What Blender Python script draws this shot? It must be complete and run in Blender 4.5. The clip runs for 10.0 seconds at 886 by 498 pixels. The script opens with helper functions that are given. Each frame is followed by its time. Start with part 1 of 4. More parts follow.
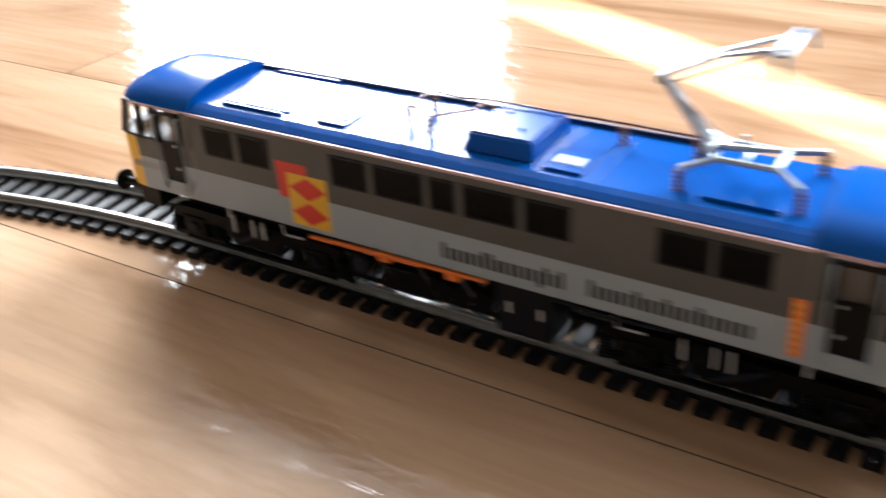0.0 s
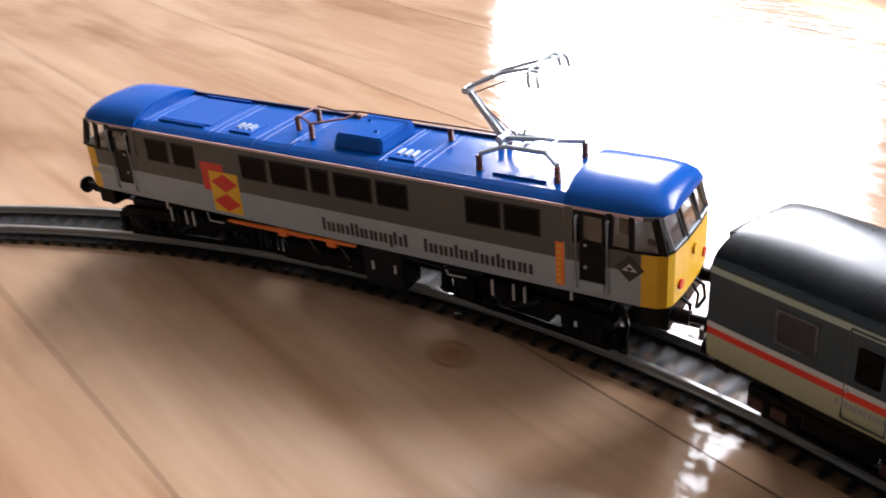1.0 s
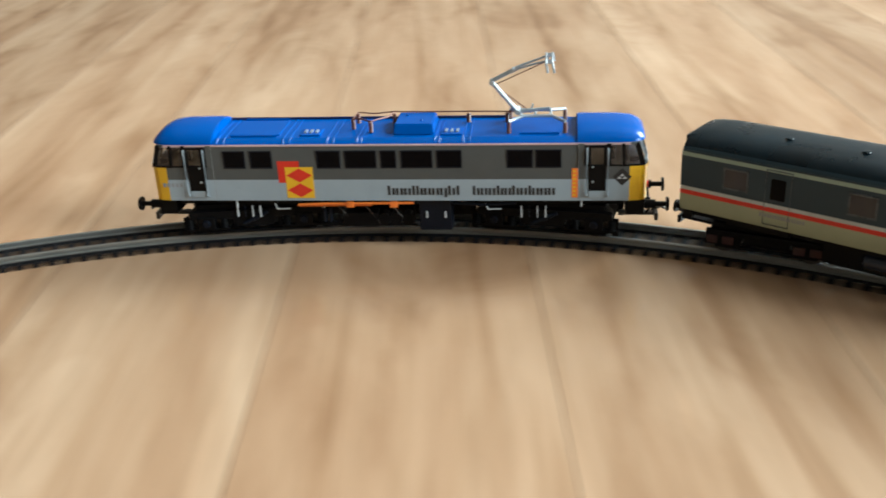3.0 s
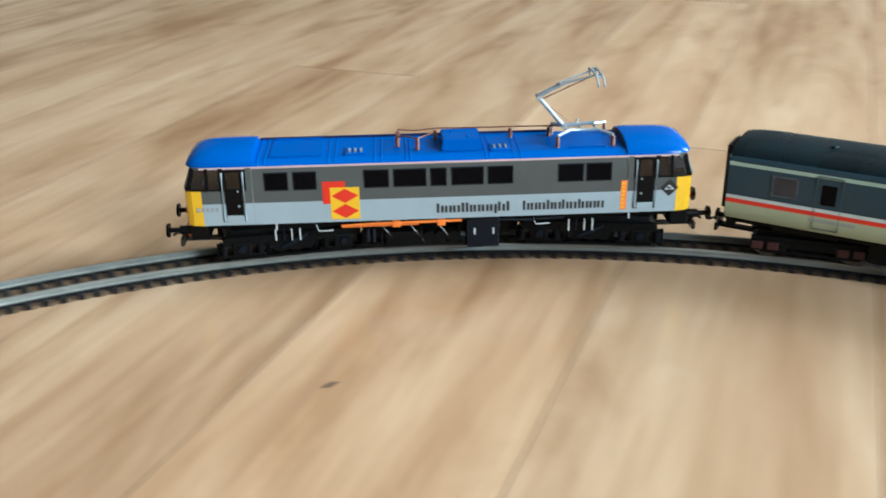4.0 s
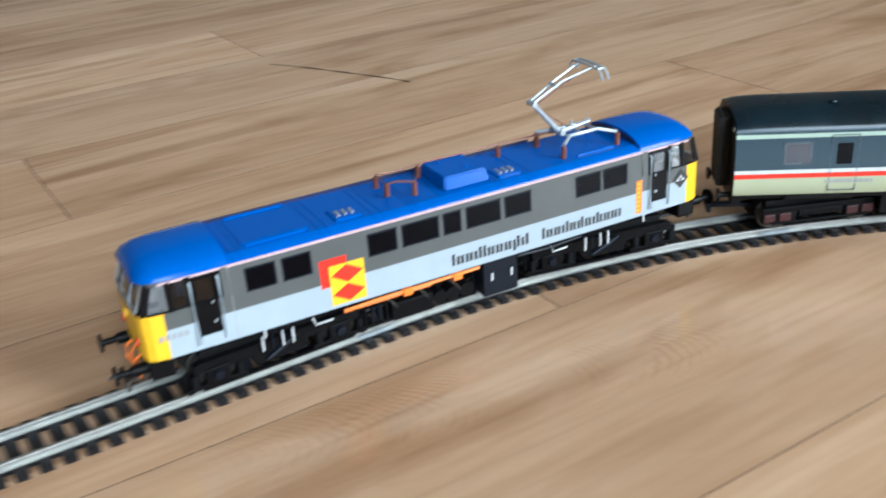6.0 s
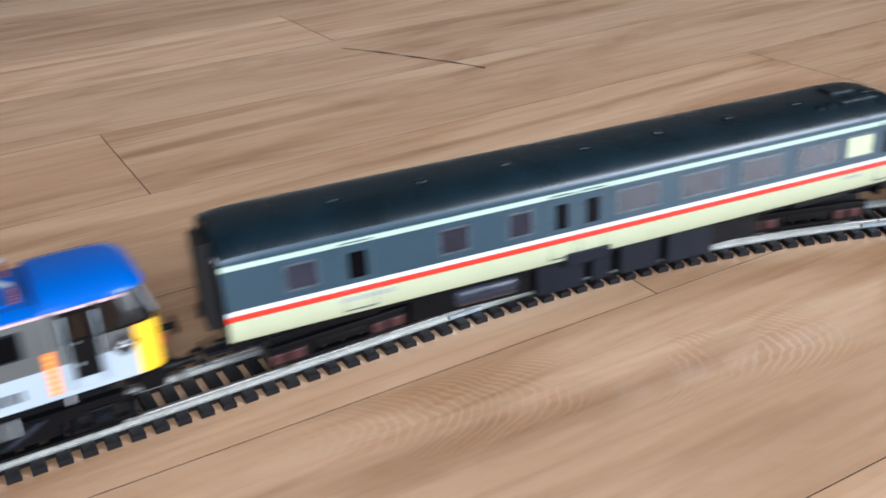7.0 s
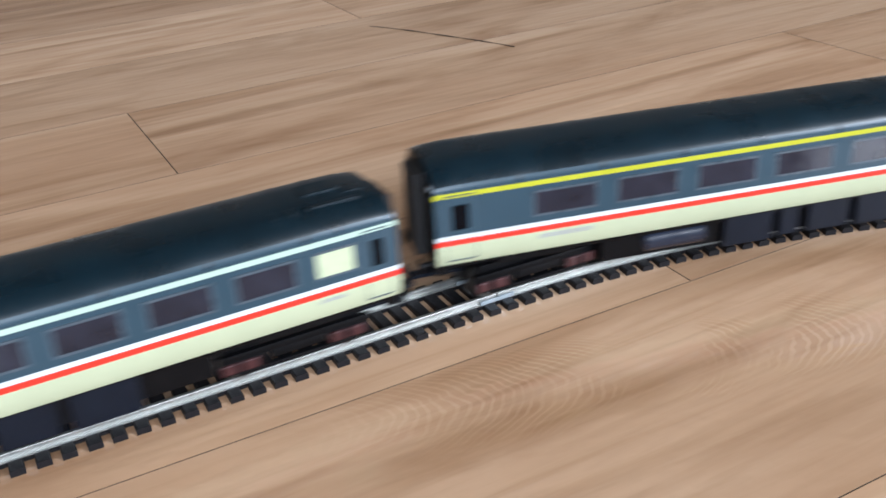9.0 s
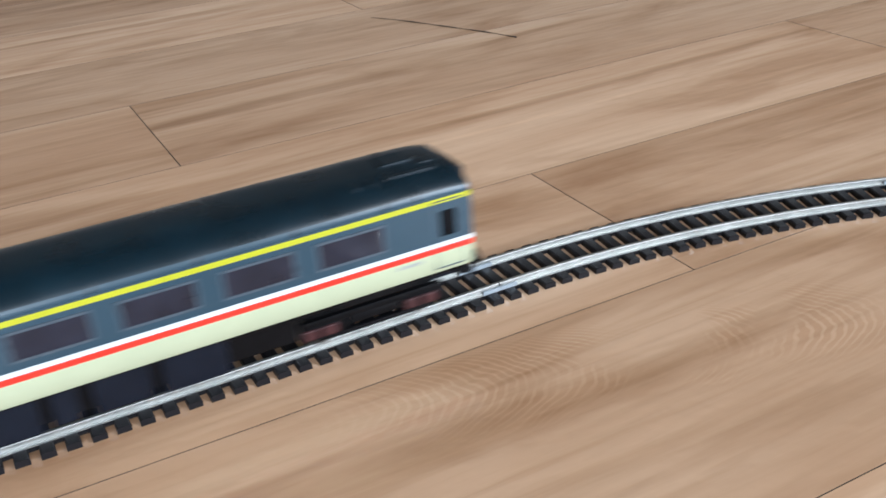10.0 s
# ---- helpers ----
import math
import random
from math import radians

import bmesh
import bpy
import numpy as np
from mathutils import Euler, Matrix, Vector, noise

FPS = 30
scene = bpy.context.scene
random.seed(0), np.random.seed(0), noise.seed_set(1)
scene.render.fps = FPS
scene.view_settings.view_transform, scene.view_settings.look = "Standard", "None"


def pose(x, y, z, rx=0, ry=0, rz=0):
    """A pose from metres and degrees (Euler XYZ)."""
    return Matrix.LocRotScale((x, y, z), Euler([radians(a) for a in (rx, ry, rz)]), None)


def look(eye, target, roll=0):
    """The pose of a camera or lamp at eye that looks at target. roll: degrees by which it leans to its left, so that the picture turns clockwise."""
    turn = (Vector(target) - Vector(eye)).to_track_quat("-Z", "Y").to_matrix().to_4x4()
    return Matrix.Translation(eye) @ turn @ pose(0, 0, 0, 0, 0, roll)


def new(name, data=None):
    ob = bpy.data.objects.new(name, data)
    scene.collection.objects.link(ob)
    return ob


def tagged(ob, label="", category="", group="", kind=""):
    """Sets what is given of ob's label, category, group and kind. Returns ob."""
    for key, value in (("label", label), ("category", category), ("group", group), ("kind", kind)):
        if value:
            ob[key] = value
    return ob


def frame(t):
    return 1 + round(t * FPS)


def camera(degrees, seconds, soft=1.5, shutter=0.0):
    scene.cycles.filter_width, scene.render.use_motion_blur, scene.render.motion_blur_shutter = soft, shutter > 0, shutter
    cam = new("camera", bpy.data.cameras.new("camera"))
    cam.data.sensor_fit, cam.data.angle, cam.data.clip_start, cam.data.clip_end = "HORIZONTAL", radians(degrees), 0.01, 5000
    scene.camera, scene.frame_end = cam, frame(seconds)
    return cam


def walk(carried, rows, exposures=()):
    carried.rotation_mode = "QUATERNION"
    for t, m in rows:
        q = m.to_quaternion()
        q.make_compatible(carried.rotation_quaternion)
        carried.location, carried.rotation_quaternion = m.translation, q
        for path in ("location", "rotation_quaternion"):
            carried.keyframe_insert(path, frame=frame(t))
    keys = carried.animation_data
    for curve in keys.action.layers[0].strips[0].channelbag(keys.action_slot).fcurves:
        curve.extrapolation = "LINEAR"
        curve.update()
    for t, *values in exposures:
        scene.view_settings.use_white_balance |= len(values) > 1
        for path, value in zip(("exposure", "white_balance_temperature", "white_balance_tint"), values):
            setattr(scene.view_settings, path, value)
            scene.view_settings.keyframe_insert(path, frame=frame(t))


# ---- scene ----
cam = camera(47.81, 10.0, soft=1.7, shutter=0.55)
CAMERA_ROWS = (
    (0, -0.1960, -0.2609, 0.1427, 59.50, 3.79, -147.88),
    (0.5, -0.1600, -0.2585, 0.1456, 61.91, 3.27, -141.23),
    (1, -0.0896, -0.2571, 0.1606, 61.89, 4.28, -128.30),
    (1.5, -0.0414, -0.2257, 0.1658, 63.34, 4.79, -119.34),
    (2, -0.0021, -0.1858, 0.1736, 64.42, 3.81, -109.09),
    (2.5, 0.0156, -0.1327, 0.1796, 64.70, 3.48, -99.90),
    (4, 0.0182, 0.0293, 0.1837, 65.81, 0.74, -69.03),
    (4.5, -0.0001, 0.0695, 0.1773, 65.59, 1.28, -57.68),
    (5, -0.0405, 0.1248, 0.1771, 64.45, 1.00, -48.56),
    (5.5, -0.0889, 0.1416, 0.1833, 64.13, 2.81, -39.25),
    (6, -0.1328, 0.1598, 0.1800, 63.91, 3.53, -32.72),
    (6.2, -0.1489, 0.1687, 0.1718, 64.55, 2.97, -32.23),
    (7.5, -0.1447, 0.1754, 0.1701, 63.65, 3.32, -29.13),
    (8, -0.1463, 0.1778, 0.1714, 63.38, 3.27, -29.16),
    (8.5, -0.1460, 0.1768, 0.1720, 62.91, 3.28, -28.92),
    (9, -0.1459, 0.1799, 0.1710, 62.82, 3.20, -28.50),
    (9.5, -0.1465, 0.1798, 0.1706, 62.59, 3.16, -28.32),
    (10, -0.1458, 0.1795, 0.1702, 62.40, 3.57, -28.46),
)
walk(cam, [(r[0], pose(*r[1:])) for r in CAMERA_ROWS],
     exposures=((0, 3.58, 6400, 13), (0.5, 3.52, 6150, 14), (1, 3.12, 6550, 21), (1.5, 2.87, 7300, 20), (2, 2.95, 6650, 6), (2.5, 3.03, 6550, 3), (4, 3.12, 5930, -3), (5.5, 2.92, 5940, 1), (6.2, 2.82, 6040, 7), (7.5, 2.86, 6180, 16), (10, 2.80, 6030, 12)))

# ---------------------------------------------------------------- light
SUN_AZ, SUN_EL = radians(-26.05), radians(24)
SUN_DIR = Vector((math.cos(SUN_EL) * math.cos(SUN_AZ), math.cos(SUN_EL) * math.sin(SUN_AZ), math.sin(SUN_EL)))
world = bpy.data.worlds.new("sky")
scene.world = world
world.use_nodes = True
wn = world.node_tree.nodes
sky = wn.new("ShaderNodeTexSky")
sky.sky_type = "NISHITA"
sky.sun_disc = False
sky.sun_elevation = SUN_EL
sky.sun_rotation = math.atan2(SUN_DIR.x, SUN_DIR.y)
world.node_tree.links.new(sky.outputs[0], wn["Background"].inputs[0])
wn["Background"].inputs[1].default_value = 0.08

sun_data = bpy.data.lights.new("sun", "SUN")
sun_data.energy, sun_data.angle, sun_data.color = 4.0, radians(0.1), (1.0, 0.93, 0.82)
new("sun", sun_data).matrix_world = look(SUN_DIR * 20, (0, 0, 0))


def window_light(name, eye, target, width, height, watts, color):
    data = bpy.data.lights.new(name, "AREA")
    data.shape, data.size, data.size_y = "RECTANGLE", width, height
    data.energy, data.color = watts, color
    new(name, data).matrix_world = look(eye, target)


window_light("window_light", (2.285, -3.03, 1.895), (2.285, 0, 1.895), 1.73, 2.01, 52, (0.88, 0.95, 1.0))
# fill lamp in a second, unseen window opening added to raise the room light
window_light("fill_light_west", (-0.95, -3.03, 1.71), (-0.95, 0, 1.71), 1.36, 1.64, 29, (0.86, 0.94, 1.0))


# ---------------------------------------------------------------- materials
def material(name, color, rough=0.5, metal=0.0, spec=0.5, vary=0.06, scale=300.0, bump=0.0, coat=0.0, wear=0.07):
    m = bpy.data.materials.new(name)
    m.use_nodes = True
    n, l = m.node_tree.nodes, m.node_tree.links
    b = n["Principled BSDF"]
    tc = n.new("ShaderNodeTexCoord")
    no = n.new("ShaderNodeTexNoise")
    no.inputs["Scale"].default_value, no.inputs["Detail"].default_value = scale, 5
    l.new(tc.outputs["Object"], no.inputs["Vector"])
    big = n.new("ShaderNodeTexNoise")
    big.inputs["Scale"].default_value, big.inputs["Detail"].default_value = scale * 0.13, 3
    l.new(tc.outputs["Object"], big.inputs["Vector"])
    add = n.new("ShaderNodeMath")
    add.operation = "ADD"
    l.new(no.outputs["Fac"], add.inputs[0])
    l.new(big.outputs["Fac"], add.inputs[1])
    mr = n.new("ShaderNodeMapRange")
    mr.inputs["From Min"].default_value, mr.inputs["From Max"].default_value = 0.6, 1.4
    mr.inputs["To Min"].default_value, mr.inputs["To Max"].default_value = 1 - vary * 1.6, 1 + vary * 1.6
    l.new(add.outputs[0], mr.inputs["Value"])
    mix = n.new("ShaderNodeVectorMath")
    mix.operation = "SCALE"
    mix.inputs[0].default_value = color
    l.new(mr.outputs[0], mix.inputs["Scale"])
    l.new(mix.outputs[0], b.inputs["Base Color"])
    rr = n.new("ShaderNodeMapRange")
    rr.inputs["From Min"].default_value, rr.inputs["From Max"].default_value = 0.3, 0.7
    rr.inputs["To Min"].default_value, rr.inputs["To Max"].default_value = max(rough - wear, 0.02), min(rough + wear, 1)
    l.new(no.outputs["Fac"], rr.inputs["Value"])
    l.new(rr.outputs[0], b.inputs["Roughness"])
    b.inputs["Metallic"].default_value = metal
    b.inputs["Specular IOR Level"].default_value = spec
    b.inputs["Coat Weight"].default_value = coat
    if bump:
        bp = n.new("ShaderNodeBump")
        bp.inputs["Strength"].default_value, bp.inputs["Distance"].default_value = bump, 0.0003
        l.new(no.outputs["Fac"], bp.inputs["Height"])
        l.new(bp.outputs[0], b.inputs["Normal"])
    return m


def glass(name, tint):
    m = bpy.data.materials.new(name)
    m.use_nodes = True
    b = m.node_tree.nodes["Principled BSDF"]
    b.inputs["Base Color"].default_value = (*tint, 1)
    b.inputs["Roughness"].default_value = 0.03
    b.inputs["IOR"].default_value = 1.45
    b.inputs["Transmission Weight"].default_value = 1.0
    return m


def wood_floor(name, figured=False, knot=None):
    m = bpy.data.materials.new(name)
    m.use_nodes = True
    n, l = m.node_tree.nodes, m.node_tree.links
    b = n["Principled BSDF"]
    tc, oi = n.new("ShaderNodeTexCoord"), n.new("ShaderNodeObjectInfo")
    off = n.new("ShaderNodeVectorMath")
    off.operation = "MULTIPLY_ADD"
    off.inputs[1].default_value = (1, 1, 1)
    sh = n.new("ShaderNodeVectorMath")
    sh.operation = "SCALE"
    sh.inputs[0].default_value = (17.3, 9.1, 5.7)
    l.new(oi.outputs["Random"], sh.inputs["Scale"])
    l.new(tc.outputs["Object"], off.inputs[0])
    l.new(sh.outputs[0], off.inputs[2])

    def noise_tex(scale_xyz, detail, distortion=0.0, rough=0.55):
        mp = n.new("ShaderNodeMapping")
        mp.inputs["Scale"].default_value = scale_xyz
        l.new(off.outputs[0], mp.inputs["Vector"])
        t = n.new("ShaderNodeTexNoise")
        t.inputs["Scale"].default_value = 1.0
        t.inputs["Detail"].default_value = detail
        t.inputs["Distortion"].default_value = distortion
        t.inputs["Roughness"].default_value = rough
        l.new(mp.outputs[0], t.inputs["Vector"])
        return t

    broad = noise_tex((1.7, 11, 1), 4, 1.3)
    streak = noise_tex((2.3, 40, 1), 3, 1.5, 0.5)
    blot = noise_tex((6, 22, 1), 5, 1.0)
    fine = noise_tex((16, 280, 1), 4, 0.3)
    ripple = noise_tex((110, 190, 1), 1, 0.3)
    # cathedral figure: rings of a stretched, strongly bent field
    mp = n.new("ShaderNodeMapping")
    mp.inputs["Scale"].default_value = (2.6, 10.5, 1)
    l.new(off.outputs[0], mp.inputs["Vector"])
    bend = n.new("ShaderNodeTexNoise")
    bend.inputs["Scale"].default_value, bend.inputs["Detail"].default_value = 0.9, 1.5
    l.new(mp.outputs[0], bend.inputs["Vector"])
    ring = n.new("ShaderNodeMath")
    ring.operation = "MULTIPLY"
    ring.inputs[1].default_value = 60.0
    l.new(bend.outputs["Fac"], ring.inputs[0])
    sine = n.new("ShaderNodeMath")
    sine.operation = "SINE"
    l.new(ring.outputs[0], sine.inputs[0])

    def ramp(src, stops):
        r = n.new("ShaderNodeValToRGB")
        e = r.color_ramp.elements
        while len(e) < len(stops):
            e.new(0.5)
        for k, (p, c) in zip(e, stops):
            k.position, k.color = p, (*c, 1)
        l.new(src, r.inputs[0])
        return r.outputs["Color"]

    def blend(kind, fac, a, c):
        x = n.new("ShaderNodeMix")
        x.data_type, x.blend_type = "RGBA", kind
        x.inputs[0].default_value = fac
        l.new(a, x.inputs[6])
        l.new(c, x.inputs[7])
        return x.outputs[2]

    col = ramp(broad.outputs["Fac"], [(0.28, (0.345, 0.205, 0.120)), (0.45, (0.430, 0.276, 0.172)), (0.60, (0.485, 0.328, 0.214)), (0.76, (0.545, 0.385, 0.262))])
    col = blend("MULTIPLY", 0.50, col, ramp(streak.outputs["Fac"], [(0.27, (0.50, 0.40, 0.31)), (0.37, (0.80, 0.74, 0.67)), (0.47, (1, 1, 1)), (0.66, (1, 1, 1)), (0.70, (1.14, 1.12, 1.10))]))
    col = blend("MULTIPLY", 0.75, col, ramp(blot.outputs["Fac"], [(0.30, (0.66, 0.56, 0.47)), (0.50, (1, 0.98, 0.96)), (0.70, (1.08, 1.08, 1.08))]))
    col = blend("MULTIPLY", 0.36, col, ramp(fine.outputs["Fac"], [(0.3, (0.72, 0.68, 0.62)), (0.55, (1, 1, 1))]))
    col = blend("MULTIPLY", 0.12, col, ramp(sine.outputs[0], [(0.0, (0.72, 0.62, 0.52)), (0.55, (1, 1, 1))]))
    if figured:  # nested cathedral arches across the plank
        def calc(op, a, c, d=None):
            x = n.new("ShaderNodeMath")
            x.operation = op
            for k, v in enumerate((a, c) if d is None else (a, c, d)):
                if isinstance(v, (int, float)):
                    x.inputs[k].default_value = v
                else:
                    l.new(v, x.inputs[k])
            return x.outputs[0]

        def smooth(src, a, c):
            x = n.new("ShaderNodeMapRange")
            x.interpolation_type = "SMOOTHSTEP"
            x.inputs["From Min"].default_value, x.inputs["From Max"].default_value = a, c
            l.new(src, x.inputs["Value"])
            return x.outputs[0]

        xyz = n.new("ShaderNodeSeparateXYZ")
        l.new(tc.outputs["Object"], xyz.inputs[0])
        off_axis = calc("SUBTRACT", xyz.outputs[1], calc("MULTIPLY_ADD", xyz.outputs[0], -0.23, 0.1985))
        arch = calc("MULTIPLY_ADD", calc("MULTIPLY", off_axis, off_axis), 48.0, xyz.outputs[0])
        arch = calc("MULTIPLY_ADD", noise_tex((26, 50, 1), 3).outputs["Fac"], 0.016, arch)
        rings = calc("SINE", calc("MULTIPLY", arch, 1750.0), 0.0)
        amount = calc("MULTIPLY", smooth(calc("ABSOLUTE", off_axis, 0.0), 0.028, 0.010), smooth(xyz.outputs[0], 0.44, 0.52))
        amount = calc("MULTIPLY", amount, smooth(xyz.outputs[0], 0.64, 0.60))
        amount = calc("MULTIPLY", amount, smooth(noise_tex((26, 34, 1), 3).outputs["Fac"], 0.40, 0.58))
        eye = n.new("ShaderNodeMix")
        eye.data_type, eye.blend_type = "RGBA", "MULTIPLY"
        l.new(amount, eye.inputs[0])
        l.new(col, eye.inputs[6])
        l.new(ramp(rings, [(0.0, (0.89, 0.84, 0.80)), (0.55, (0.98, 0.97, 0.96)), (1.0, (1.04, 1.04, 1.04))]), eye.inputs[7])
        col = eye.outputs[2]
    if knot:  # a dark knot with a ring round it
        rel = n.new("ShaderNodeVectorMath")
        rel.operation = "SUBTRACT"
        rel.inputs[1].default_value = (*knot, 0)
        l.new(tc.outputs["Object"], rel.inputs[0])
        squash = n.new("ShaderNodeVectorMath")
        squash.operation = "MULTIPLY"
        squash.inputs[1].default_value = (75, 95, 0)
        l.new(rel.outputs[0], squash.inputs[0])
        far = n.new("ShaderNodeVectorMath")
        far.operation = "LENGTH"
        l.new(squash.outputs[0], far.inputs[0])
        col = blend("MULTIPLY", 1.0, col, ramp(far.outputs["Value"], [(0.0, (0.62, 0.50, 0.42)), (0.30, (0.72, 0.60, 0.52)), (0.42, (0.86, 0.80, 0.75)), (0.52, (0.58, 0.46, 0.38)), (0.64, (1, 1, 1))]))
    tone = n.new("ShaderNodeMapRange")
    tone.inputs["To Min"].default_value, tone.inputs["To Max"].default_value = 0.90, 1.08
    l.new(oi.outputs["Random"], tone.inputs["Value"])
    sc = n.new("ShaderNodeVectorMath")
    sc.operation = "SCALE"
    l.new(col, sc.inputs[0])
    l.new(tone.outputs[0], sc.inputs["Scale"])
    l.new(sc.outputs[0], b.inputs["Base Color"])
    rr = n.new("ShaderNodeMapRange")
    rr.inputs["To Min"].default_value, rr.inputs["To Max"].default_value = 0.055, 0.13
    l.new(streak.outputs["Fac"], rr.inputs["Value"])
    l.new(rr.outputs[0], b.inputs["Roughness"])
    b.inputs["Specular IOR Level"].default_value = 0.18
    bp = n.new("ShaderNodeBump")
    bp.inputs["Strength"].default_value, bp.inputs["Distance"].default_value = 0.35, 0.0002
    l.new(fine.outputs["Fac"], bp.inputs["Height"])
    bp2 = n.new("ShaderNodeBump")
    bp2.inputs["Strength"].default_value, bp2.inputs["Distance"].default_value = 0.3, 0.0006
    l.new(streak.outputs["Fac"], bp2.inputs["Height"])
    l.new(bp.outputs[0], bp2.inputs["Normal"])
    bp3 = n.new("ShaderNodeBump")
    bp3.inputs["Strength"].default_value, bp3.inputs["Distance"].default_value = 0.55, 0.0003
    l.new(ripple.outputs["Fac"], bp3.inputs["Height"])
    l.new(bp2.outputs[0], bp3.inputs["Normal"])
    l.new(bp3.outputs[0], b.inputs["Normal"])
    return m


OAK = wood_floor("oak_laminate")
OAK_FIGURED = wood_floor("figured_oak_laminate", True)
OAK_KNOT = wood_floor("knotty_oak_laminate", knot=(0.3826, 0.017))
GAP = material("dark_seam", (0.05, 0.035, 0.025), 0.9)
WALL = material("wall_paint", (0.098, 0.084, 0.072), 0.8, scale=8, bump=0.1)
CEIL = material("ceiling_paint", (0.27, 0.255, 0.235), 0.9, scale=6, bump=0.1)
TRIM = material("white_gloss_paint", (0.80, 0.79, 0.76), 0.35, scale=20)
RAIL = material("nickel_silver_rail", (0.44, 0.445, 0.43), 0.44, 0.95, vary=0.10, scale=900)
SLEEPER = material("black_plastic_sleeper", (0.006, 0.0056, 0.007), 0.5, spec=0.22, vary=0.2, scale=900, bump=0.2)
BLUE = material("blue_roof_paint", (0.0, 0.076, 0.355), 0.20, spec=0.18, wear=0.02, vary=0.01, scale=260)
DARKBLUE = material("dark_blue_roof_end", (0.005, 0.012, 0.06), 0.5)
GREY = material("executive_grey_paint", (0.078, 0.082, 0.081), 0.36, spec=0.3, vary=0.04, scale=200)
PALE = material("pale_grey_paint", (0.305, 0.36, 0.405), 0.36, spec=0.3, vary=0.03, scale=200)
YELLOW = material("warning_yellow_paint", (0.78, 0.44, 0.018), 0.38, vary=0.04)
ORANGE = material("orange_paint", (0.85, 0.20, 0.03), 0.4)
RED = material("bright_red_paint", (0.66, 0.025, 0.012), 0.4)
BLACK = material("satin_black_plastic", (0.002, 0.002, 0.0026), 0.42, spec=0.14, vary=0.2, scale=700, bump=0.15)
UNDER = material("weathered_black_underframe", (0.002, 0.002, 0.0026), 0.5, spec=0.12, vary=0.3, scale=500, bump=0.3)
BOXGREY = material("dark_grey_box", (0.0028, 0.0048, 0.010), 0.45, spec=0.2, vary=0.15)
PANE = material("smoked_window_pane", (0.002, 0.002, 0.003), 0.2, spec=0.06, vary=0.1)
SILVER = material("silver_metal", (0.38, 0.43, 0.47), 0.38, 0.5, vary=0.08, scale=800)
STEEL = material("dark_wheel_steel", (0.10, 0.095, 0.09), 0.4, 0.8)
WHITE = material("white_plastic", (0.50, 0.52, 0.54), 0.4)
BROWN = material("red_brown_insulator", (0.13, 0.035, 0.022), 0.35, vary=0.15, scale=800)
COPPER = material("copper_busbar", (0.14, 0.05, 0.034), 0.4, 0.3)
INK = material("black_lettering", (0.012, 0.012, 0.014), 0.45)
SEAM = material("shadow_grey_line", (0.25, 0.26, 0.27), 0.5)
ROSE = material("pale_rose_gutter", (0.50, 0.36, 0.38), 0.45)
GLASS = glass("clear_cab_glass", (0.9, 0.93, 0.95))
COACH_ROOF = material("dark_grey_coach_roof", (0.0012, 0.0088, 0.0145), 0.30, spec=0.30, vary=0.3, scale=70, bump=0.28, wear=0.08)
COACH_GREY = material("slate_grey_coach_side", (0.024, 0.048, 0.067), 0.30, spec=0.30, vary=0.03, scale=150, wear=0.015)
CREAM = material("pale_beige_coach_side", (0.37, 0.40, 0.27), 0.36, spec=0.35, vary=0.03, scale=150)
STRIPE_W = material("white_line", (0.52, 0.56, 0.57), 0.38)
STRIPE_P = material("pale_mint_line", (0.34, 0.44, 0.37), 0.38)
STRIPE_Y = material("yellow_line", (0.36, 0.36, 0.012), 0.38)
COACH_PANE = material("coach_window_pane", (0.016, 0.018, 0.029), 0.09, spec=0.50, vary=0.25, scale=120)
COACH_RIM = material("window_rim_grey", (0.050, 0.068, 0.086), 0.3)
LAV_PANE = material("frosted_white_pane", (0.42, 0.47, 0.31), 0.35)
AXLE_RED = material("dark_red_axlebox", (0.036, 0.006, 0.007), 0.5, vary=0.3)
TANK = material("blue_black_tank", (0.014, 0.018, 0.030), 0.22, vary=0.1)
BELLOWS = material("black_rubber_bellows", (0.008, 0.008, 0.009), 0.75, vary=0.2)
THREAD = material("dark_fibre", (0.03, 0.018, 0.012), 0.8)

# ---------------------------------------------------------------- mesh helpers (millimetres for the models)
MM = 0.001


def mesh_object(name, bm, mats, parent=None, label="", smooth=False, unit=MM):
    if unit != 1:
        bmesh.ops.scale(bm, vec=(unit, unit, unit), verts=bm.verts)
    bmesh.ops.recalc_face_normals(bm, faces=bm.faces)
    me = bpy.data.meshes.new(name)
    bm.to_mesh(me)
    bm.free()
    for k in mats if isinstance(mats, (list, tuple)) else (mats,):
        me.materials.append(k)
    if smooth:
        me.shade_smooth()
        me.set_sharp_from_angle(angle=radians(38))
    ob = new(name, me)
    ob.parent = parent
    if label:
        tagged(ob, label)
    return ob


def part(name, bm, mats, parent, label="", smooth=False):
    return mesh_object(name, bm, mats, parent, label, smooth)


def box(bm, x0, x1, y0, y1, z0, z1, mat=0, bevel=0.0):
    vs = [bm.verts.new((x, y, z)) for x in (x0, x1) for y in (y0, y1) for z in (z0, z1)]
    fs = [bm.faces.new([vs[i] for i in f]) for f in ((0, 1, 3, 2), (4, 6, 7, 5), (0, 4, 5, 1), (2, 3, 7, 6), (0, 2, 6, 4), (1, 5, 7, 3))]
    for f in fs:
        f.material_index = mat
    if bevel:
        es = list({e for f in fs for e in f.edges})
        for f in bmesh.ops.bevel(bm, geom=es, offset=bevel, segments=2, profile=0.6, affect="EDGES", clamp_overlap=True)["faces"]:
            f.material_index = mat
    return bm


def boxed(*a, **k):
    return box(bmesh.new(), *a, **k)


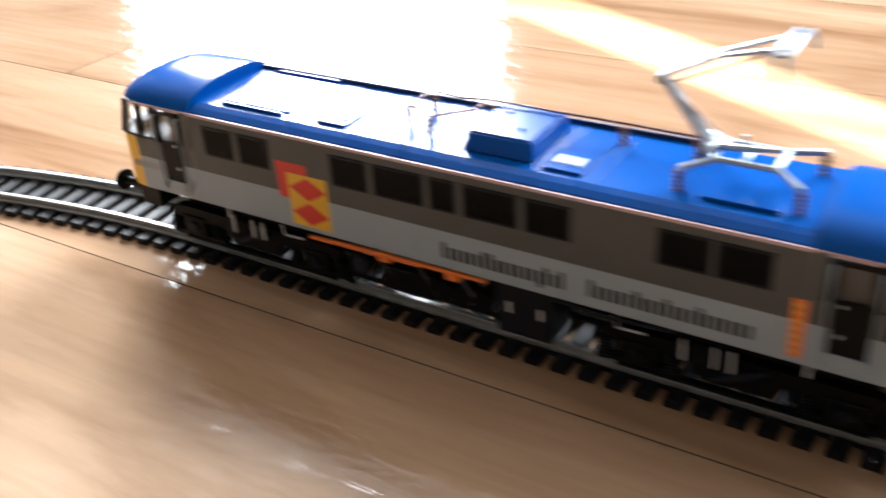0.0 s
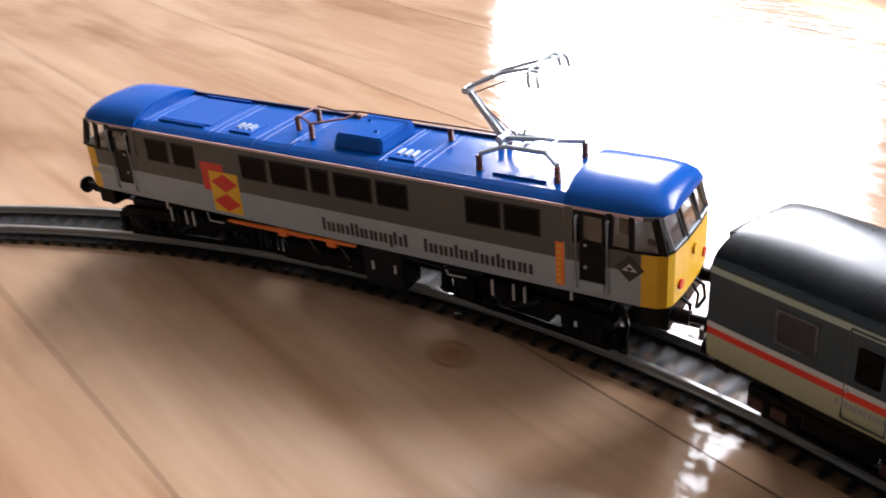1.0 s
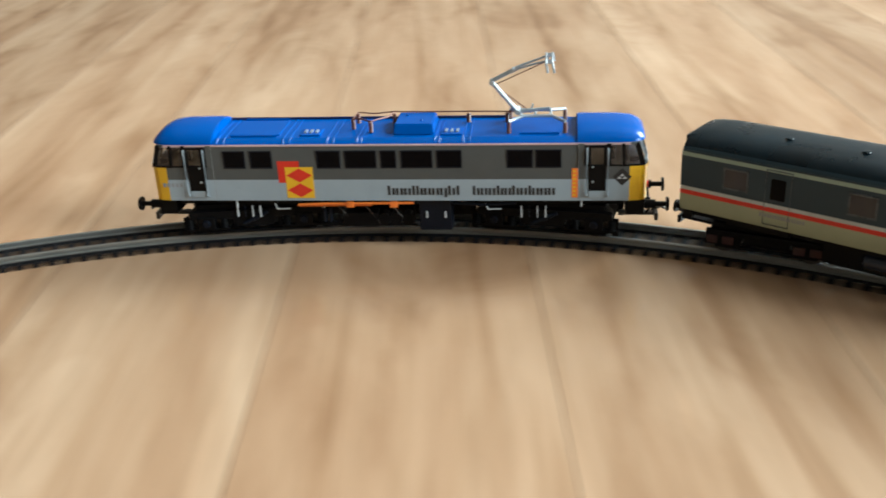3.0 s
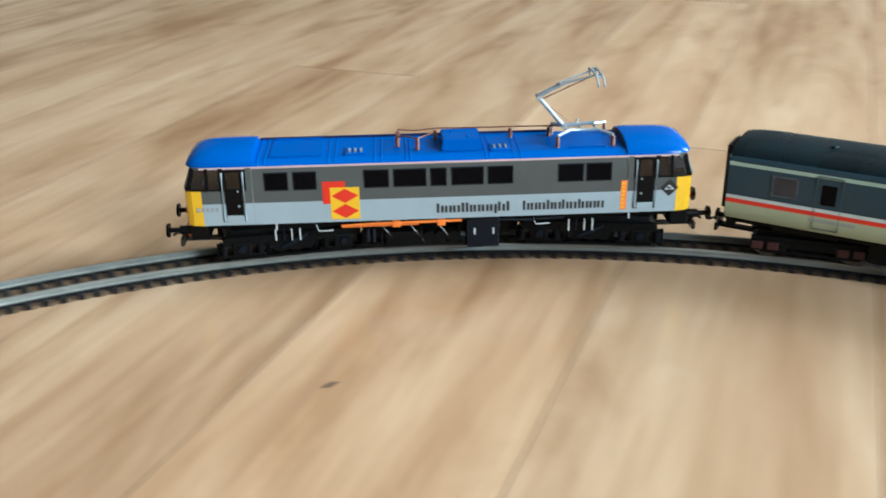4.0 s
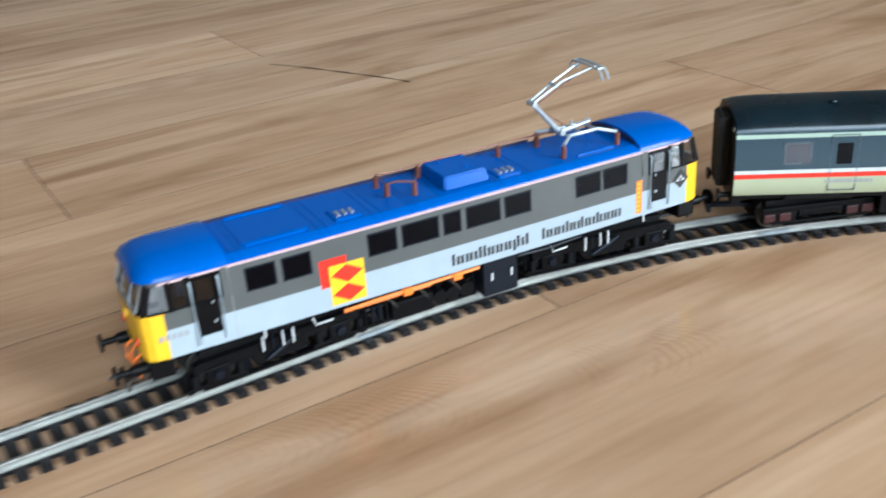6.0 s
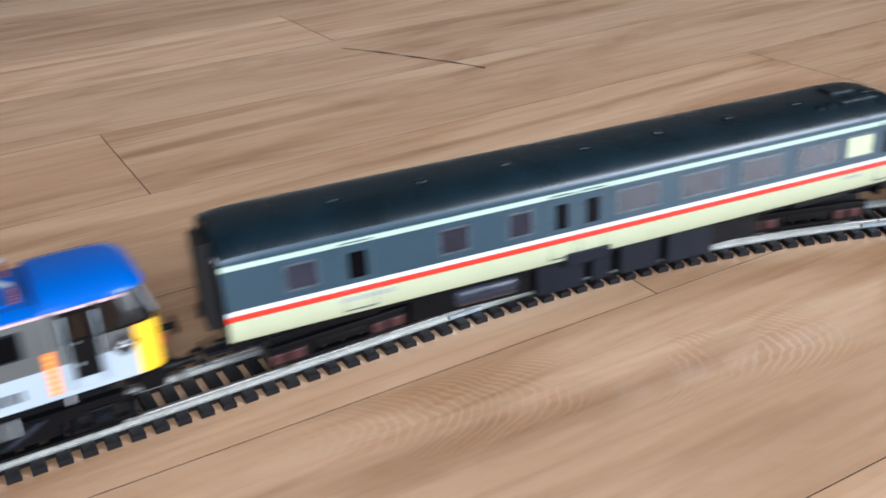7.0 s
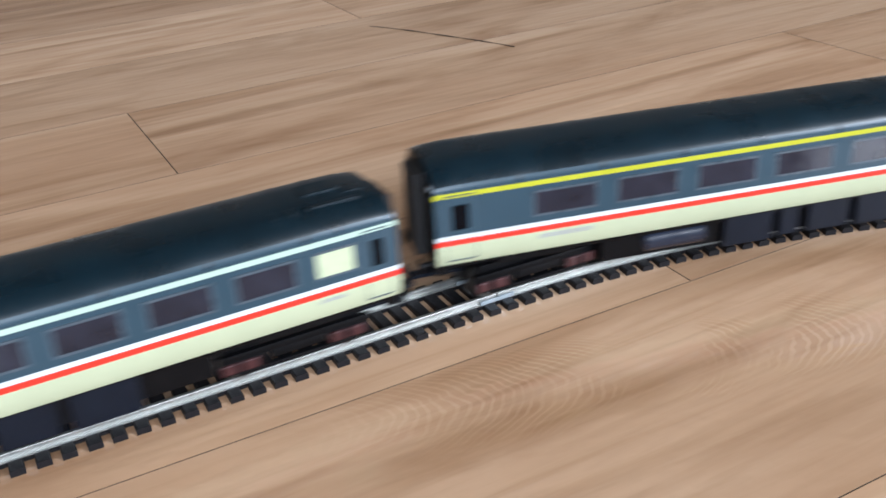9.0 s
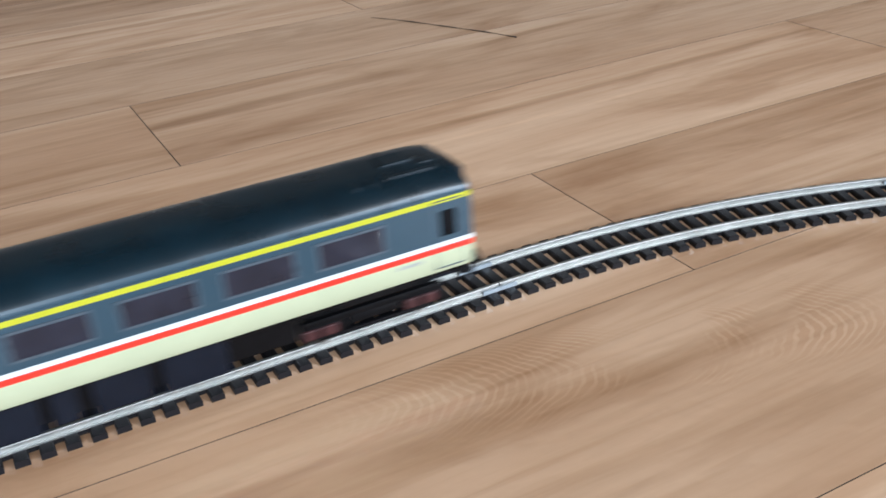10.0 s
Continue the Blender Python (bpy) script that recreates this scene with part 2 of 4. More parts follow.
def loft(bm, sections, closed=True, cap=True, mat=None):
    """sections: lists of equally many (x, y, z); mat(face) gives the material index."""
    rows = [[bm.verts.new(p) for p in s] for s in sections]
    n = len(rows[0])
    made = []
    for a, b in zip(rows, rows[1:]):
        for i in range(n if closed else n - 1):
            j = (i + 1) % n
            made.append(bm.faces.new((a[i], a[j], b[j], b[i])))
    if cap:
        made += [bm.faces.new(rows[0]), bm.faces.new(rows[-1][::-1])]
    if mat:
        for f in made:
            f.material_index = mat(f.calc_center_median())
    return bm


def tube(bm, points, r, sides=8, mat=0):
    pts = [Vector(p) for p in points]
    rings = []
    for i, p in enumerate(pts):
        d = (pts[min(i + 1, len(pts) - 1)] - pts[max(i - 1, 0)]).normalized()
        u = d.cross(Vector((0, 0, 1)))
        u = u.normalized() if u.length > 1e-3 else Vector((1, 0, 0))
        w = d.cross(u)
        rad = r[i] if isinstance(r, (list, tuple)) else r
        rings.append([p + (u * math.cos(a) + w * math.sin(a)) * rad for a in (2 * math.pi * k / sides for k in range(sides))])
    start = len(bm.faces)
    loft(bm, rings)
    bm.faces.ensure_lookup_table()
    for f in bm.faces[start:]:
        f.material_index = mat
    return bm


def disc(bm, x, y0, y1, z, r, sides=20, mat=0):
    return tube(bm, [(x, y0, z), (x, y1, z)], r, sides, mat)


# ---------------------------------------------------------------- room
def build_room():
    x0, x1, y0, y1, h, t = -3.1, 4.2, -3.1, 3.2, 3.1, 0.12

    def wall(name, pieces):
        bm = bmesh.new()
        for p in pieces:
            box(bm, *p)
        tagged(mesh_object(name, bm, WALL, unit=1), "plain taupe painted plaster room wall", "wall", kind="structure")

    # south wall with the patio opening and an added, unseen fill window, east wall with a small opening
    wall("wall_south", [(x0 - t, -1.65, y0 - t, y0, 0, h), (-0.25, 1.40, y0 - t, y0, 0, h), (3.17, x1 + t, y0 - t, y0, 0, h),
                        (1.40, 3.17, y0 - t, y0, 2.92, h), (1.40, 3.17, y0 - t, y0, 0, 0.87), (-1.65, -0.25, y0 - t, y0, 2.55, h), (-1.65, -0.25, y0 - t, y0, 0, 0.87)])
    a, b, c, d = -2.784, -2.698, 1.830, 2.260
    wall("wall_east", [(x1, x1 + 0.1, y0, a, 0, h), (x1, x1 + 0.1, b, y1, 0, h), (x1, x1 + 0.1, a, b, 0, c), (x1, x1 + 0.1, a, b, d, h)])
    wall("wall_west", [(x0 - t, x0, y0, y1, 0, h)])
    wall("wall_north", [(x0 - t, x1 + t, y1, y1 + t, 0, h)])
    tagged(mesh_object("ceiling", boxed(x0 - t, x1 + t, y0 - t, y1 + t, h, h + 0.1), CEIL, unit=1), "plain beige painted flat ceiling", "ceiling", kind="structure")
    bm = bmesh.new()
    box(bm, x0, x1, y1 - 0.014, y1 - 0.001, 0.001, 0.09)
    box(bm, x0 + 0.001, x0 + 0.014, y0 + 0.02, y1 - 0.02, 0.001, 0.09)
    box(bm, x1 - 0.014, x1 - 0.001, y0 + 0.02, y1 - 0.02, 0.001, 0.09)
    tagged(mesh_object("baseboard", bm, TRIM, unit=1), "white gloss painted baseboard along the walls", "baseboard", kind="structure")
    # the second frame belongs to the unseen opening added for fill light
    for name, xa, xb, za, zb in (("window_1", 1.40, 3.17, 0.87, 2.92), ("fill_window", -1.65, -0.25, 0.87, 2.55)):
        bm = bmesh.new()
        for q in (xa, xb - 0.06):
            box(bm, q, q + 0.06, y0 - 0.1, y0 - 0.04, za, zb)
        for q in (za, zb - 0.06):
            box(bm, xa + 0.06, xb - 0.06, y0 - 0.095, y0 - 0.045, q, q + 0.06)
        tagged(mesh_object(name, bm, TRIM, unit=1), "white painted window frame in the room wall", "window", kind="structure")
    # unseen slab, added to stop direct sun from entering the south windows
    tagged(mesh_object("sun_block_eave", boxed(x0 - t, x1 + t, y0 - 3.0, y0 - t - 0.002, h - 0.02, h + 0.08), TRIM, unit=1), "unseen white overhang added outside to keep sun out of the windows", "roof overhang", kind="structure")
    outside = mesh_object("ground", boxed(-60, 60, -60, 60, -0.3, -0.1), material("garden_ground", (0.10, 0.12, 0.06), 0.9, scale=2, vary=0.2), unit=1)
    tagged(outside, "plain grassy ground outside the room windows", "ground", kind="structure")


# ---------------------------------------------------------------- track geometry
RADIUS = 0.4395
ARC = math.pi * RADIUS


def on_track(s):
    """Place and heading on the centre line, s metres past the end of the half circle."""
    a = math.pi / 2 + min(max(s, -ARC), 0) / RADIUS
    over = s if s > 0 else (s + ARC if s < -ARC else 0)
    x, y = RADIUS * math.cos(a) - over * math.sin(a), RADIUS * math.sin(a) + over * math.cos(a)
    return Vector((x, y)), a + math.pi / 2


RAIL_TOP, SLEEPER_TOP = 0.0047, 0.0021
SLEEPER_PITCH = 0.0069


def sleeper_mesh():
    bm = bmesh.new()
    w, l, h, c = 0.00205, 0.0141, SLEEPER_TOP, 0.00045
    loft(bm, [[(-w, y, 0), (w, y, 0), (w, y, h - c), (w - c, y, h), (-w + c, y, h), (-w, y, h - c)] for y in (-l, l)])
    bmesh.ops.recalc_face_normals(bm, faces=bm.faces)
    me = bpy.data.meshes.new("sleeper")
    bm.to_mesh(me)
    bm.free()
    me.materials.append(SLEEPER)
    return me


SLEEPER_MESH = sleeper_mesh()


def build_track(name, s0, s1, label, group):
    base = tagged(new(name), label, "model track", group)
    base.empty_display_size = 0.02
    n = max(2, int((s1 - s0) / 0.006))
    prof = [(-0.0011, 0.0), (0.0011, 0.0), (0.0011, 0.0004), (0.0004, 0.0007), (0.0005, 0.0015), (0.00076, 0.0018), (0.00076, 0.0025), (0.00058, 0.0027),
            (-0.00058, 0.0027), (-0.00076, 0.0025), (-0.00076, 0.0018), (-0.0005, 0.0015), (-0.0004, 0.0007), (-0.0011, 0.0004)]
    for side in (1, -1):
        secs = []
        for i in range(n + 1):
            s = s0 + 0.0002 + (s1 - s0 - 0.0004) * i / n
            p, a = on_track(s)
            left = Vector((-math.sin(a), math.cos(a)))
            secs.append([(*(p + left * (side * 0.00825 + u)), SLEEPER_TOP - 0.0001 + v) for u, v in prof])
        mesh_object("rail", loft(bmesh.new(), secs), RAIL, base, "bright nickel silver rail", smooth=True, unit=1)
        p, a = on_track(s1)
        left = Vector((-math.sin(a), math.cos(a)))
        along = Vector((math.cos(a), math.sin(a)))
        bm = bmesh.new()
        for off in (0.0010, -0.0010):
            q = p + left * (side * 0.00825 + off)
            secs = [[(*(q + along * d + left * w), SLEEPER_TOP + z) for w, z in ((-0.0003, 0.0002), (0.0003, 0.0002), (0.0003, 0.0014), (-0.0003, 0.0014))] for d in (-0.0065, 0.0065)]
            loft(bm, secs)
        mesh_object("rail_joiner", bm, SILVER, base, "shiny metal rail joiner", unit=1)
    bm = bmesh.new()
    for side in (1, -1):
        secs = []
        for i in range(n + 1):
            p, a = on_track(s0 + (s1 - s0) * i / n)
            left = Vector((-math.sin(a), math.cos(a)))
            secs.append([(*(p + left * (side * 0.00825 + u)), v) for u, v in ((-0.0011, 0.0006), (0.0011, 0.0006), (0.0011, 0.0016), (-0.0011, 0.0016))])
        loft(bm, secs)
    mesh_object("web", bm, SLEEPER, base, unit=1)
    count = round((s1 - s0) / SLEEPER_PITCH)
    for i in range(count):
        s = s0 + (i + 0.5) * (s1 - s0) / count
        p, a = on_track(s)
        ob = new("sleeper", SLEEPER_MESH)
        ob.parent = base
        ob.matrix_basis = Matrix.Translation((p.x, p.y, 0)) @ Matrix.Rotation(a + random.uniform(-0.01, 0.01), 4, "Z")
    return base


# ---------------------------------------------------------------- locomotive
def round_rect(bm, x0, x1, z0, z1, y0, y1, r, mat=0):
    """A rounded plate in the side plane, from y0 to y1."""
    pts = []
    for cx, cz, a0 in ((x1 - r, z1 - r, 0), (x0 + r, z1 - r, 90), (x0 + r, z0 + r, 180), (x1 - r, z0 + r, 270)):
        for k in range(4):
            a = radians(a0 + 30 * k)
            pts.append((cx + r * math.cos(a), cz + r * math.sin(a)))
    return loft(bm, [[(x, y, z) for x, z in pts] for y in (y0, y1)], mat=lambda c: mat)


def ring_rect(bm, x0, x1, z0, z1, y0, y1, w, mat=0):
    for a in ((x0, x0 + w, z0, z1), (x1 - w, x1, z0, z1)):
        box(bm, a[0], a[1], y0, y1, a[2], a[3], mat)
    for a in ((z0, z0 + w), (z1 - w, z1)):
        box(bm, x0 + w, x1 - w, y0, y1, a[0], a[1], mat)
    return bm


def wheel_set(parent, x, r, tyre=2.6, label="dark steel wheel"):
    z = RAIL_TOP * 1000 + r
    for s in (1, -1):
        bm = bmesh.new()
        disc(bm, x, s * 6.9, s * (6.9 + tyre), z, r, 24)
        disc(bm, x, s * 6.3, s * 6.9, z, r + 0.9, 24)
        disc(bm, x, s * (6.9 + tyre), s * (7.2 + tyre), z, r * 0.35, 12)
        part("wheel", bm, STEEL, parent, label, smooth=True)


def loco_bogie(parent, x):
    bm = boxed(-26, 26, -10.8, 10.8, 12.5, 19.5, bevel=1.0)
    bogie = part("bogie", bm, UNDER, parent, "black bogie with springs and axleboxes", smooth=True)
    bogie.matrix_basis = pose(x * MM, 0, 0)
    for s in (1, -1):
        y0, y1 = sorted((s * 10.6, s * 13.4))
        bm = bmesh.new()
        out = [(-29, 13.6), (-29, 16.4), (-27, 17.0), (27, 17.0), (29, 16.4), (29, 13.6), (24, 13.2), (10, 13.2), (8, 9.6), (-8, 9.6), (-10, 13.2), (-24, 13.2)]
        loft(bm, [[(px, y, pz) for px, pz in out] for y in (y0, y1)])
        part("side_frame", bm, UNDER, bogie)
        part("tie_bar", boxed(-27, 27, y0 + 0.4, y1 - 0.4, 6.6, 7.4, bevel=0.2), UNDER, bogie)
        part("damper", tube(bmesh.new(), [(-6, s * 13.8, 16), (-1, s * 14.0, 13.7), (5, s * 14.2, 11)], [0.7, 1.1, 0.7], 8), BOXGREY, bogie, smooth=True)
        part("sand_pipe", tube(bmesh.new(), [(30, s * 11.6, 15), (31.4, s * 11.6, 10), (29.6, s * 9, 6.2)], 0.45, 6), UNDER, bogie)
        for ax in (-21.5, 21.5):
            part("axlebox", boxed(ax - 4.0, ax + 4.0, *sorted((s * 10.8, s * 14.0)), 8.6, 14.6, bevel=0.6), UNDER, bogie)
            part("axlebox_cover", tube(bmesh.new(), [(ax, s * 13.8, 11.6), (ax, s * 14.9, 11.6)], [1.9, 1.5], 12), BOXGREY, bogie, smooth=True)
            for u in (-7.6, 7.6):
                pts = [(ax + u, s * 12.6, 13.4 - 0.45 * k) for k in range(11)]
                part("spring", tube(bmesh.new(), pts, [1.75 if k % 2 else 1.3 for k in range(11)], 10), UNDER, bogie)
            part("spring_plank", boxed(ax - 10, ax + 10, y0 + 0.2, y1, 7.9, 9.1, bevel=0.3), UNDER, bogie)
            part("brake_shoe", boxed(ax + (10.2 if ax < 0 else -12.2), ax + (12.2 if ax < 0 else -10.2), *sorted((s * 7.2, s * 9.4)), 7.0, 14.0, bevel=0.4), BOXGREY, bogie)
        for u in (30.6, -30.6):
            part("guard_iron", boxed(u - 1.2, u + 1.2, s * 11.5 - 0.4, s * 11.5 + 0.4, 6.4, 14.2), UNDER, bogie)
    for ax in (-21.5, 21.5):
        wheel_set(bogie, ax, 7.2)
    return bogie


def letter_bars(bm, word, x, z, y, cap, width, toward):
    """Plain upright and level bars in the rhythm of a line of lettering."""
    step = width / sum(0.5 if c in "iltrf1" else (0.7 if c == " " else 1.0) for c in word)
    t = step * 0.33
    for c in word:
        w = step * (0.5 if c in "iltrf1" else (0.7 if c == " " else 1.0))
        if c != " ":
            top = cap if c in "RDlfthdbki" or c.isupper() else cap * 0.74
            low = -cap * 0.24 if c in "gpqy" else 0
            xs = [w * 0.5] if w < step * 0.9 else [w * 0.2, w * 0.74]
            for k, u in enumerate(xs):
                a = x + toward * (u - t / 2)
                b = x + toward * (u + t / 2)
                box(bm, min(a, b), max(a, b), y, y + 0.08, z + (low if k else 0), z + (top if k == 0 else cap * 0.74))
        x += toward * w


def insulator(parent, x, y, z0, z1, name="insulator"):
    bm = bmesh.new()
    n = 5
    pts, rad = [], []
    for i in range(n * 2 + 1):
        pts.append((x, y, z0 + (z1 - z0) * i / (n * 2)))
        rad.append(1.05 if i % 2 else 0.72)
    tube(bm, pts, rad, 10)
    part(name, bm, BROWN, parent, "ribbed red-brown insulator", smooth=True)


def build_locomotive():
    loco = tagged(new("electric_locomotive"), "model electric locomotive, blue roof, grey and pale sides, raised pantograph", "model locomotive")
    loco.empty_display_size = 0.03
    SY = 17.2

    # main body between the cabs
    prof = [(SY, 23.0), (SY, 32.6), (SY, 38.6), (SY - 0.25, 46.0), (SY - 0.5, 47.6)]
    ring = prof + [(-y, z) for y, z in prof[::-1]]
    secs = [[(x, y, z) for y, z in ring] for x in (-78, -40, 0, 40, 78)]
    bm = loft(bmesh.new(), secs, mat=lambda c: 0 if c.z < 32.6 and abs(c.y) > 1 else 1)
    part("body", bm, (PALE, GREY), loco, "grey over pale grey body side", smooth=True)

    # cab ends: solid lower part, pillars and panes above, domed roof
    for e in (1, -1):
        plan = [(78, SY), (99, SY), (103.2, SY - 0.6), (105.4, SY - 1.9), (106.4, SY - 4.2), (107.0, 6), (107.1, 0)]
        full = plan + [(x, -y) for x, y in plan[::-1][1:]]
        secs = [[(e * x, y, z) for x, y in full] for z in (23.0, 32.6, 38.4)]
        bm = loft(bmesh.new(), secs, mat=lambda c: 2 if abs(c.x) > 100.5 and c.z < 38.3 else (0 if c.z < 32.6 else 1))
        part("cab_side", bm, (PALE, GREY, YELLOW), loco, "pale and grey cab with yellow nose", smooth=False)
        top = [(78, SY - 0.5), (98.5, SY - 0.5), (101.0, SY - 1.0), (102.6, SY - 2.1), (103.4, SY - 4.4), (103.8, 6), (103.9, 0)]
        topf = top + [(x, -y) for x, y in top[::-1][1:]]
        # pillars between the lower and upper outline
        for s in (1, -1):
            for lo, hi, w in (((79.2, SY - 0.1), (79.2, SY - 0.6), 1.2), ((90.4, SY - 0.1), (90.4, SY - 0.6), 0.9), ((96.6, SY - 0.1), (96.2, SY - 0.6), 0.7),
                              ((104.4, SY - 1.6), (101.8, SY - 1.9), 1.1), ((106.5, 5.0), (103.5, 5.0), 0.75)):
                a, b = Vector((e * lo[0], s * lo[1], 38.3)), Vector((e * hi[0], s * hi[1], 48.0))
                bm = loft(bmesh.new(), [[(q.x + dx * w, q.y + dy * min(w, 0.55), q.z) for dx, dy in ((-1, -1), (1, -1), (1, 1), (-1, 1))] for q in (a, b)])
                part("window_pillar", bm, GREY if lo[0] < 80 else BLACK, loco)
        bm = bmesh.new()
        loft(bm, [[(e * x, y, z) for x, y in topf] for z in (47.3, 48.3)])
        part("window_header", bm, GREY, loco)
        bm = bmesh.new()
        loft(bm, [[(e * (x + 0.1), y * 1.004, z) for x, y in full] for z in (38.3, 39.0)])
        part("window_sill", bm, BLACK, loco)
        # panes
        def pane(name, a, b, label=""):
            q = bmesh.new()
            pts = [Vector((e * a[0][0], a[0][1], 38.9)), Vector((e * a[1][0], a[1][1], 38.9)), Vector((e * b[1][0], b[1][1], 47.5)), Vector((e * b[0][0], b[0][1], 47.5))]
            nrm = (pts[1] - pts[0]).cross(pts[3] - pts[0]).normalized() * 0.12
            loft(q, [[tuple(p - nrm) for p in pts], [tuple(p + nrm) for p in pts]])
            ob = part(name, q, GLASS, loco, label)
            ob.visible_shadow = False
        for s in (1, -1):
            pane("side_pane", ((91.3, s * (SY - 0.15)), (96.0, s * (SY - 0.15))), ((91.3, s * (SY - 0.6)), (95.6, s * (SY - 0.6))))
            pane("side_pane", ((97.3, s * (SY - 0.2)), (103.2, s * (SY - 0.9))), ((96.9, s * (SY - 0.6)), (101.0, s * (SY - 1.2))))
            pane("windscreen", ((105.5, s * (SY - 2.4)), (106.4, s * 5.8)), ((102.5, s * (SY - 2.6)), (103.4, s * 5.8)))
        pane("windscreen", ((106.6, 4.2), (106.6, -4.2)), ((103.6, 4.2), (103.6, -4.2)))
        # bright frames on the windscreen
        bm = bmesh.new()
        for y0, y1 in ((-13.6, -5.6), (-4.4, 4.4), (5.6, 13.6)):
            for yy in (y0, y1):
                tube(bm, [(e * (106.9 - 0.05 * abs(yy)), yy, 39.0), (e * (103.9 - 0.05 * abs(yy)), yy, 47.4)], 0.3, 6)
            for zz, xx in ((39.2, 107.0), (47.2, 104.0)):
                tube(bm, [(e * (xx - 0.05 * abs(y0)), y0, zz), (e * (xx - 0.05 * abs(y1)), y1, zz)], 0.3, 6)
        part("windscreen_frame", bm, SILVER, loco, "pale metal windscreen frames")
        # cab interior
        bm = bmesh.new()
        box(bm, *sorted((e * 99, e * 103)), -13, 13, 38.5, 41.0, bevel=0.4)
        for s in (1, -1):
            box(bm, *sorted((e * 90, e * 93.5)), s * 8 - 2.2, s * 8 + 2.2, 38.5, 44.5, bevel=0.8)
        part("cab_interior", bm, BOXGREY, loco, "dark grey driver desk and seats")
        # doors in both sides
        for s in (1, -1):
            ys = sorted((s * SY, s * (SY + 0.12)))
            bm = ring_rect(bmesh.new(), *sorted((e * 82.2, e * 89.4)), 26.6, 47.2, *ys, 0.9)
            box(bm, *sorted((e * 83.1, e * 88.5)), *ys, 27.5, 38.9)
            door = part("door", bm, BLACK, loco, "dark recessed cab door")
            yy = sorted((s * (SY - 0.5), s * (SY - 0.3)))
            part("door_pane", boxed(*sorted((e * 83.1, e * 88.5)), *yy, 38.9, 46.3), GLASS, door, "clear door window").visible_shadow = False
            part("door_step", boxed(*sorted((e * 82.4, e * 89.2)), *sorted((s * SY, s * (SY + 0.5))), 24.6, 27.4, bevel=0.15), PALE, door)
            for xx in (81.5, 90.1):
                bm = tube(bmesh.new(), [(e * xx, s * (SY + 0.1), 25), (e * xx, s * (SY + 0.75), 25.6), (e * xx, s * (SY + 0.75), 45.4), (e * xx, s * (SY - 0.1), 46)], 0.42, 6)
                part("handrail", bm, PALE, door, "thin pale handrail", smooth=True)
            bm = bmesh.new()
            tube(bm, [(e * 84.0, s * (SY + 0.1), 31.5), (e * 84.0, s * (SY + 0.6), 31.5)], 0.5, 8)
            tube(bm, [(e * 84.0, s * (SY + 0.1), 38.0), (e * 84.0, s * (SY + 0.5), 38.0)], 0.4, 8)
            part("handle", bm, SILVER, door)
        # dome roof
        secs = []
        for x, zt, hw, zb in ((77.6, 53.7, 16.75, 47.9), (80, 54.0, 16.8, 48.0), (88, 53.9, 16.8, 48.1), (95, 53.8, 16.6, 48.2), (100, 53.2, 15.9, 48.3), (103, 52.0, 14.7, 48.3), (104.8, 50.2, 12.4, 48.3), (105.4, 48.7, 10.5, 48.3)):
            pts = []
            for k in range(17):
                a = math.pi * k / 16
                pts.append((e * x, hw * math.copysign(abs(math.cos(a)) ** 0.8, math.cos(a)), zb + (zt - zb) * math.sin(a) ** 1.15))
            secs.append(pts)
        part("cab_roof", loft(bmesh.new(), secs), BLUE, loco, "glossy blue domed cab roof", smooth=True)
        # dark end wall of the dome
        arc = [(e * 77.3, 15.2 * math.cos(math.pi * k / 12), 48.6 + 4.6 * math.sin(math.pi * k / 12)) for k in range(13)]
        part("dome_end", loft(bmesh.new(), [arc, [(e * 77.62, y, z) for _, y, z in arc]]), DARKBLUE if e < 0 else BLUE, loco)
        # buffer beam, buffers, coupling
        bm = boxed(*sorted((e * 98, e * 105.8)), -14.5, 14.5, 15.5, 22.9, bevel=0.6)
        beam = part("buffer_beam", bm, BLACK, loco, "black buffer beam")
        for s in (1, -1):
            bm = bmesh.new()
            tube(bm, [(e * 105.6, s * 11.5, 19.3), (e * 110.5, s * 11.5, 19.3)], 1.9, 14)
            tube(bm, [(e * 110.5, s * 11.5, 19.3), (e * 115.2, s * 11.5, 19.3)], 1.1, 12)
            tube(bm, [(e * 115.0, s * 11.5, 19.3), (e * 116.0, s * 11.5, 19.3)], [3.1, 2.9], 18)
            part("buffer", bm, BLACK, beam, "round black buffer", smooth=True)
            bm = bmesh.new()
            tube(bm, [(e * 106, s * 5.5, 21), (e * 108.5, s * 5.6, 19.5), (e * 109, s * 5.6, 15.5), (e * 107.4, s * 4.6, 12.5)], 0.55, 7)
            tube(bm, [(e * 106, s * 3.5, 20.5), (e * 107.8, s * 3.4, 17.5), (e * 107.6, s * 2.6, 13.5)], 0.45, 7)
            part("brake_hose", bm, ORANGE if e > 0 else BLACK, beam, smooth=True)
        bm = bmesh.new()
        box(bm, *sorted((e * 96, e * 112)), -1.6, 1.6, 10.0, 11.2)
        box(bm, *sorted((e * 111, e * 112.6)), -5.5, 5.5, 9.0, 12.4, bevel=0.3)
        tube(bm, [(e * 110, 0, 12), (e * 114, 0, 13.4), (e * 116.5, 0, 12.2)], 0.6, 7)
        part("coupling", bm, STEEL, beam, "hooked dark metal coupling")
        part("nose_lamp", tube(bmesh.new(), [(e * 106.8, 0, 33.5), (e * 107.8, 0, 33.5)], 1.6, 14), YELLOW, loco, smooth=True)
        bm = bmesh.new()
        for s in (1, -1):
            tube(bm, [(e * 106.0, s * 9.5, 27.5), (e * 107.3, s * 9.5, 27.5)], 1.4, 12)
